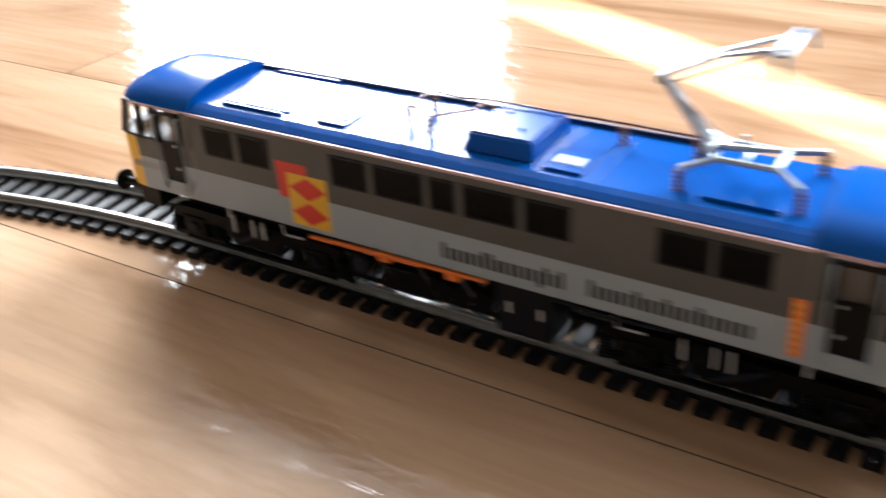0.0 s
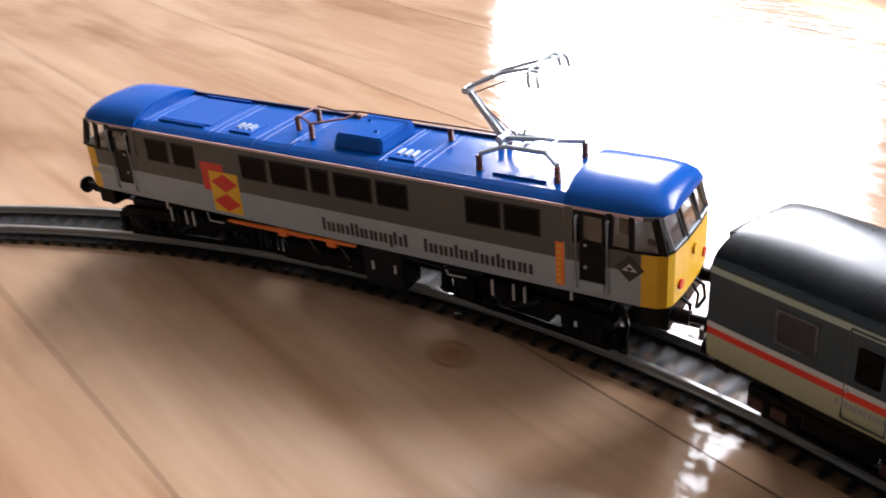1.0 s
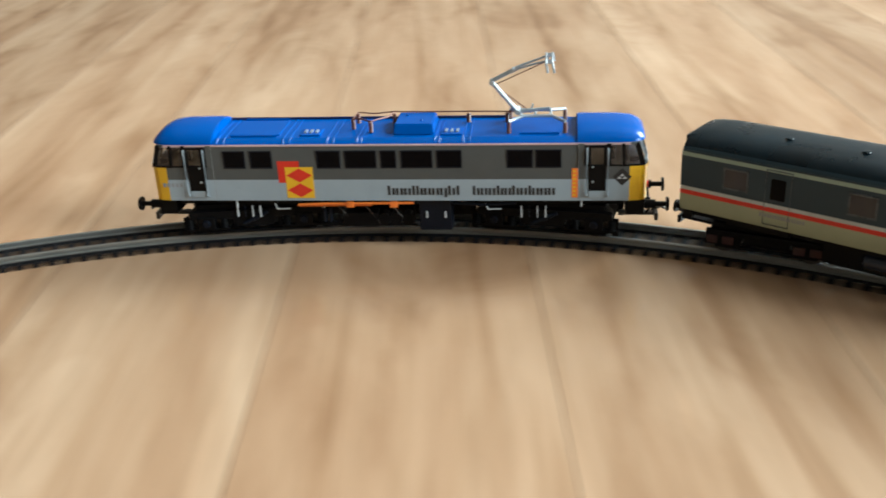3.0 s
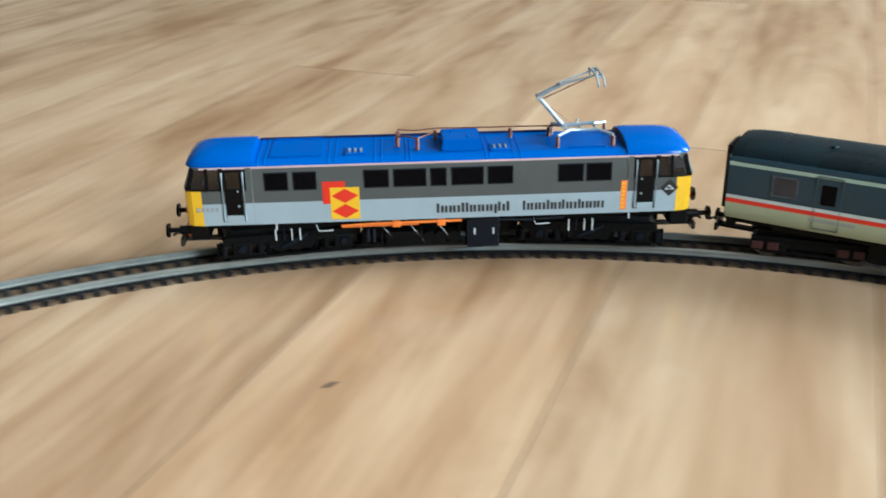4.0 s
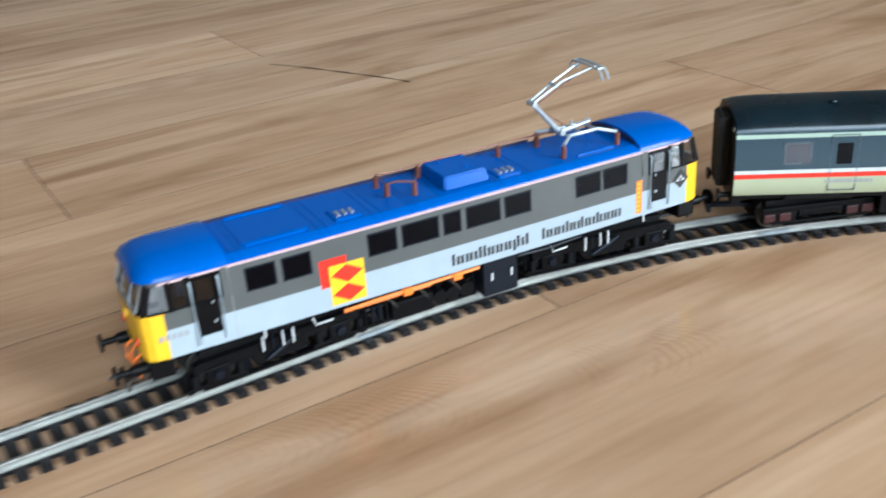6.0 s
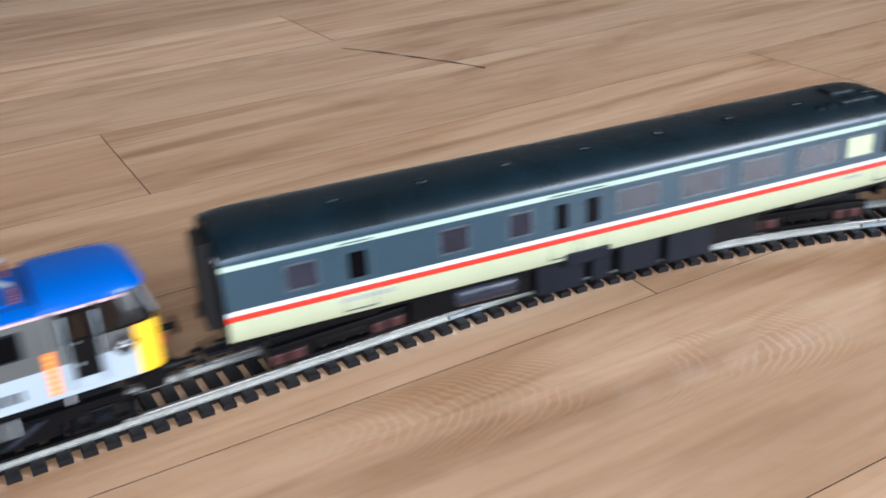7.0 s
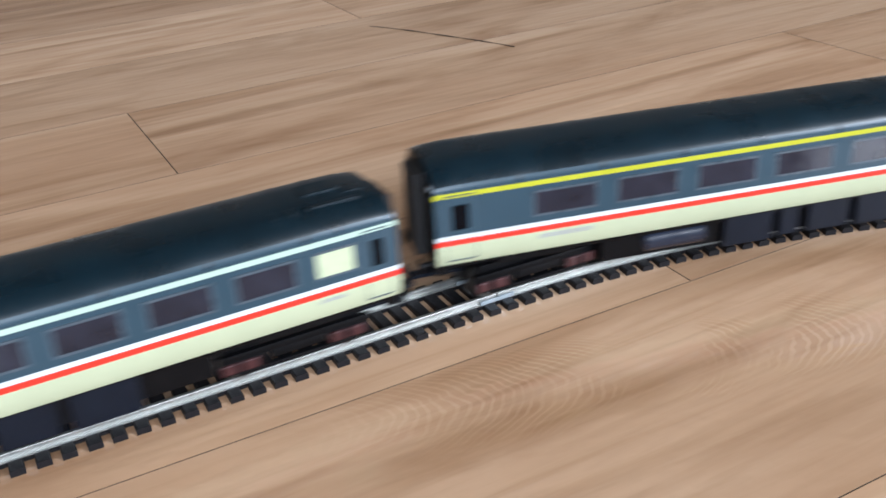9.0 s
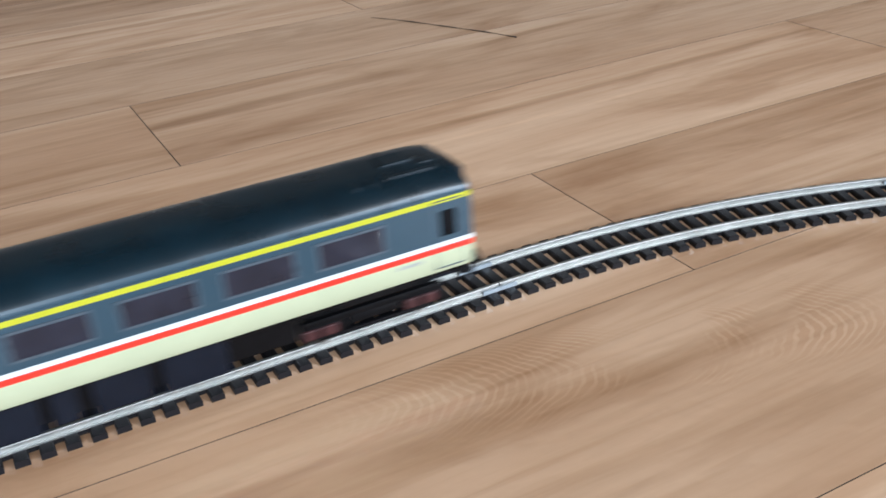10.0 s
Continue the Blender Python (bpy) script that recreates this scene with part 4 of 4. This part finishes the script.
        part("air_tank", tube(bmesh.new(), [(30, s * 11, 14.6), (31.5, s * 11, 14.6), (52, s * 11, 14.6), (53.5, s * 11, 14.6)], [2.4, 3.9, 3.9, 2.4], 16), TANK, coach, "dark blue-black air tank", smooth=True)
        part("step_board", boxed(-HL + 8, HL - 8, *sorted((s * 14.8, s * 16.4)), 20.4, 21.5), BLACK, coach)
        for x in (93, -93):
            part("bogie_cover", boxed(x - 13, x + 13, *sorted((s * 14, s * 16.4)), 18.2, 21.3, bevel=0.5), BLACK, coach)
    # sill made extra wide; its black stands in for shade between the bogies
    part("sill_shade_block", boxed(-68, 68, -12.4, 12.4, 9.8, 18.1, bevel=0.5), BLACK, coach, "black centre sill widened to stand in for underfloor shade")
    part("floor_pan", boxed(-HL + 3, HL - 3, -14, 14, 18.0, 21.6, bevel=0.4), BLACK, coach)
    if len(pale_panes) == 1:
        for s in (1, -1):
            part("valance_cover", boxed(-2, 15, *sorted((s * 15, s * (SY + 0.15))), 19.0, 23.8, bevel=0.5), BOXGREY, coach, "dark cover cut into the body edge")
    bogies = [coach_bogie(coach, x) for x in (93, -93)]
    return coach, bogies


# ---------------------------------------------------------------- floor of planks
PLANK_W, PLANK_L, SEAM_Y = 0.1027, 1.21, 0.4076
KNOWN_JOINTS = {0: 0.0640, 1: 0.3130, 2: -0.0595, 4: 0.1250, -2: 0.1860, -8: 0.9300, -1: 0.6800}


def plank_mesh(name, length, wood=OAK):
    g, c = 0.00022, 0.00003
    x, y = length - 2 * g, PLANK_W - 0.00034
    bm = bmesh.new()
    lo = [(0, 0), (x, 0), (x, y), (0, y)]
    hi = [(c, c), (x - c, c), (x - c, y - c), (c, y - c)]
    loft(bm, [[(a, b, -0.008) for a, b in lo], [(a, b, -c) for a, b in lo], [(a, b, 0) for a, b in hi]])
    bmesh.ops.recalc_face_normals(bm, faces=bm.faces)
    me = bpy.data.meshes.new(name)
    bm.to_mesh(me)
    bm.free()
    me.materials.append(wood)
    me.materials.append(GAP)  # bare dark core on the sawn edges
    for f in me.polygons:
        f.material_index = 0 if f.normal.z > 0.9 else 1
    return me


def build_floor():
    base = mesh_object("floor", boxed(-3.1, 4.2, -3.1, 3.2, -0.09, -0.0075), GAP, unit=1)
    tagged(base, "glossy light oak laminate plank floor", "floor", kind="structure")
    me = plank_mesh("plank", PLANK_L)
    eye = plank_mesh("figured_plank", PLANK_L, OAK_FIGURED)
    knotty = plank_mesh("knotty_plank", PLANK_L, OAK_KNOT)
    rnd = random.Random(5)
    rows = range(int((-3.05 - SEAM_Y) / PLANK_W), int((3.15 - SEAM_Y) / PLANK_W))
    for k in rows:
        start = KNOWN_JOINTS.get(k, rnd.uniform(0.45, 1.05) if -8 <= k <= 6 else rnd.uniform(0, PLANK_L))
        n = math.ceil((start + 3.1) / PLANK_L)
        x = start - n * PLANK_L
        while x < 4.18:
            a, b = max(x, -3.09), min(x + PLANK_L, 4.19)
            if b - a > 0.02:
                ob = new("plank", (eye if k == -1 and a < 0 < b else knotty if k == -8 and a < 0 < b else me) if b - a > PLANK_L - 1e-6 else plank_mesh("cut_plank", b - a))
                ob.parent = base
                ob.location = (a + 0.00018, SEAM_Y + k * PLANK_W + 0.00017, 0)
            x += PLANK_L


# ---------------------------------------------------------------- train motion
TRAIN = ((0, -1.4684), (0.5, -1.3428), (1, -1.2191), (1.5, -1.0973), (2, -0.9789), (2.5, -0.8601), (4, -0.5050), (4.5, -0.3865), (5, -0.2652),
         (5.5, -0.1492), (6, -0.0292), (6.2, 0.0205), (7, 0.2076), (8, 0.4461), (9, 0.6897), (10, 0.9383))


def train_at(t):
    return float(np.interp(t, [a for a, _ in TRAIN], [b for _, b in TRAIN]))


def vehicle_rows(behind, half_base):
    """Rows for a vehicle whose two bogie pivots stay on the centre line, and for its bogies."""
    body, front, rear = [], [], []
    last = None
    for i in range(41):
        t = i * 0.25
        s = train_at(t) - behind
        (a, ha), (b, hb) = on_track(s + half_base), on_track(s - half_base)
        m, d = (a + b) / 2, a - b
        yaw = math.atan2(d.y, d.x)
        while last is not None and yaw - last > math.pi:
            yaw -= 2 * math.pi
        while last is not None and yaw - last < -math.pi:
            yaw += 2 * math.pi
        last = yaw
        body.append((t, pose(m.x, m.y, 0, 0, 0, math.degrees(yaw))))
        wrap = lambda q: math.degrees((q - yaw + math.pi) % (2 * math.pi) - math.pi)
        front.append((t, pose(half_base, 0, 0, 0, 0, wrap(ha))))
        rear.append((t, pose(-half_base, 0, 0, 0, 0, wrap(hb))))
    return body, front, rear


build_room()
LOCO, LOCO_BOGIES = build_locomotive()
BIG = 8.6
COACH_A = build_coach("brake_coach", "slate and beige model brake coach with small windows behind the locomotive", STRIPE_P,
                      [(98, 107.3), (49.3, 58.7), (27.4, 35.2), (-20.2, -4.2), (-46.6, -29.4), (-71, -53.8), (-96, -78)],
                      [(82.6, 88.4), (14.2, 18.6), (2.6, 7.4), (-121, -117.2)], [(-111.6, -100)])
COACH_B = build_coach("second_coach", "slate and beige model coach with frosted white end windows", STRIPE_P,
                      [(c - BIG, c + BIG) for c in (-85, -60.6, -36, -11.6, 13, 37.4, 62, 86)],
                      [(-121, -117.2), (117.2, 121)], [(-111.6, -100), (100, 111.6)])
COACH_C = build_coach("first_coach", "slate and beige model coach with a yellow line under the roof", STRIPE_Y,
                      [(c - 10.2, c + 10.2) for c in (83, 54.8, 26.6, -1.6, -29.8, -58, -86)],
                      [(-120.4, -115), (115, 120.4)], [])


def motions():
    for (thing, bogies), behind, half in (((LOCO, LOCO_BOGIES), 0.0, 0.0655), (COACH_A, 0.2539, 0.093), (COACH_B, 0.5253, 0.093), (COACH_C, 0.7981, 0.093)):
        body, front, rear = vehicle_rows(behind, half)
        walk(thing, body)
        walk(bogies[0], front)
        walk(bogies[1], rear)


# ---------------------------------------------------------------- small things on the floor
def build_specks():
    bm = bmesh.new()
    a, b = Vector((0.120, 0.794)), Vector((0.169, 0.689))
    pts = []
    for i in range(15):
        u = i / 14
        p = a.lerp(b, u) + Vector((0.9, 0.42)) * (0.003 * math.sin(math.pi * u) + 0.0005 * math.sin(9 * u))
        pts.append((p.x, p.y, 0.0004))
    tube(bm, pts, [0.00012 + 0.00032 * (0.5 + 0.5 * math.sin(i * 1.9)) * min(1, i / 3) for i in range(15)], 6)
    tagged(mesh_object("loose_thread", bm, THREAD, unit=1), "thin dark loose thread lying on the plank floor", "thread")
    bm = bmesh.new()
    tube(bm, [(0.2765, 0.1745, 0.0004), (0.279, 0.173, 0.0007), (0.2815, 0.1722, 0.0004)], [0.0003, 0.0006, 0.0003], 7)
    tagged(mesh_object("crumb", bm, THREAD, unit=1), "tiny dark crumb lying on the plank floor", "crumb")


build_specks()

# ---------------------------------------------------------------- track and floor pieces
DEG = RADIUS * math.pi / 180
for a0, a1 in ((90, 67.5), (67.5, 22.5), (22.5, -22.5), (-22.5, -45), (-45, -90)):
    build_track("curved_track", (a1 - 90) * DEG, (a0 - 90) * DEG, "curved model railway track, bright rails on black plastic sleepers", "track sections")
for k in range(4):
    build_track("straight_track", k * 0.335, (k + 1) * 0.335, "straight model railway track, bright rails on black plastic sleepers", "track sections")
    build_track("straight_track", -ARC - (k + 1) * 0.335, -ARC - k * 0.335, "straight model railway track, bright rails on black plastic sleepers", "track sections")
build_floor()
motions()
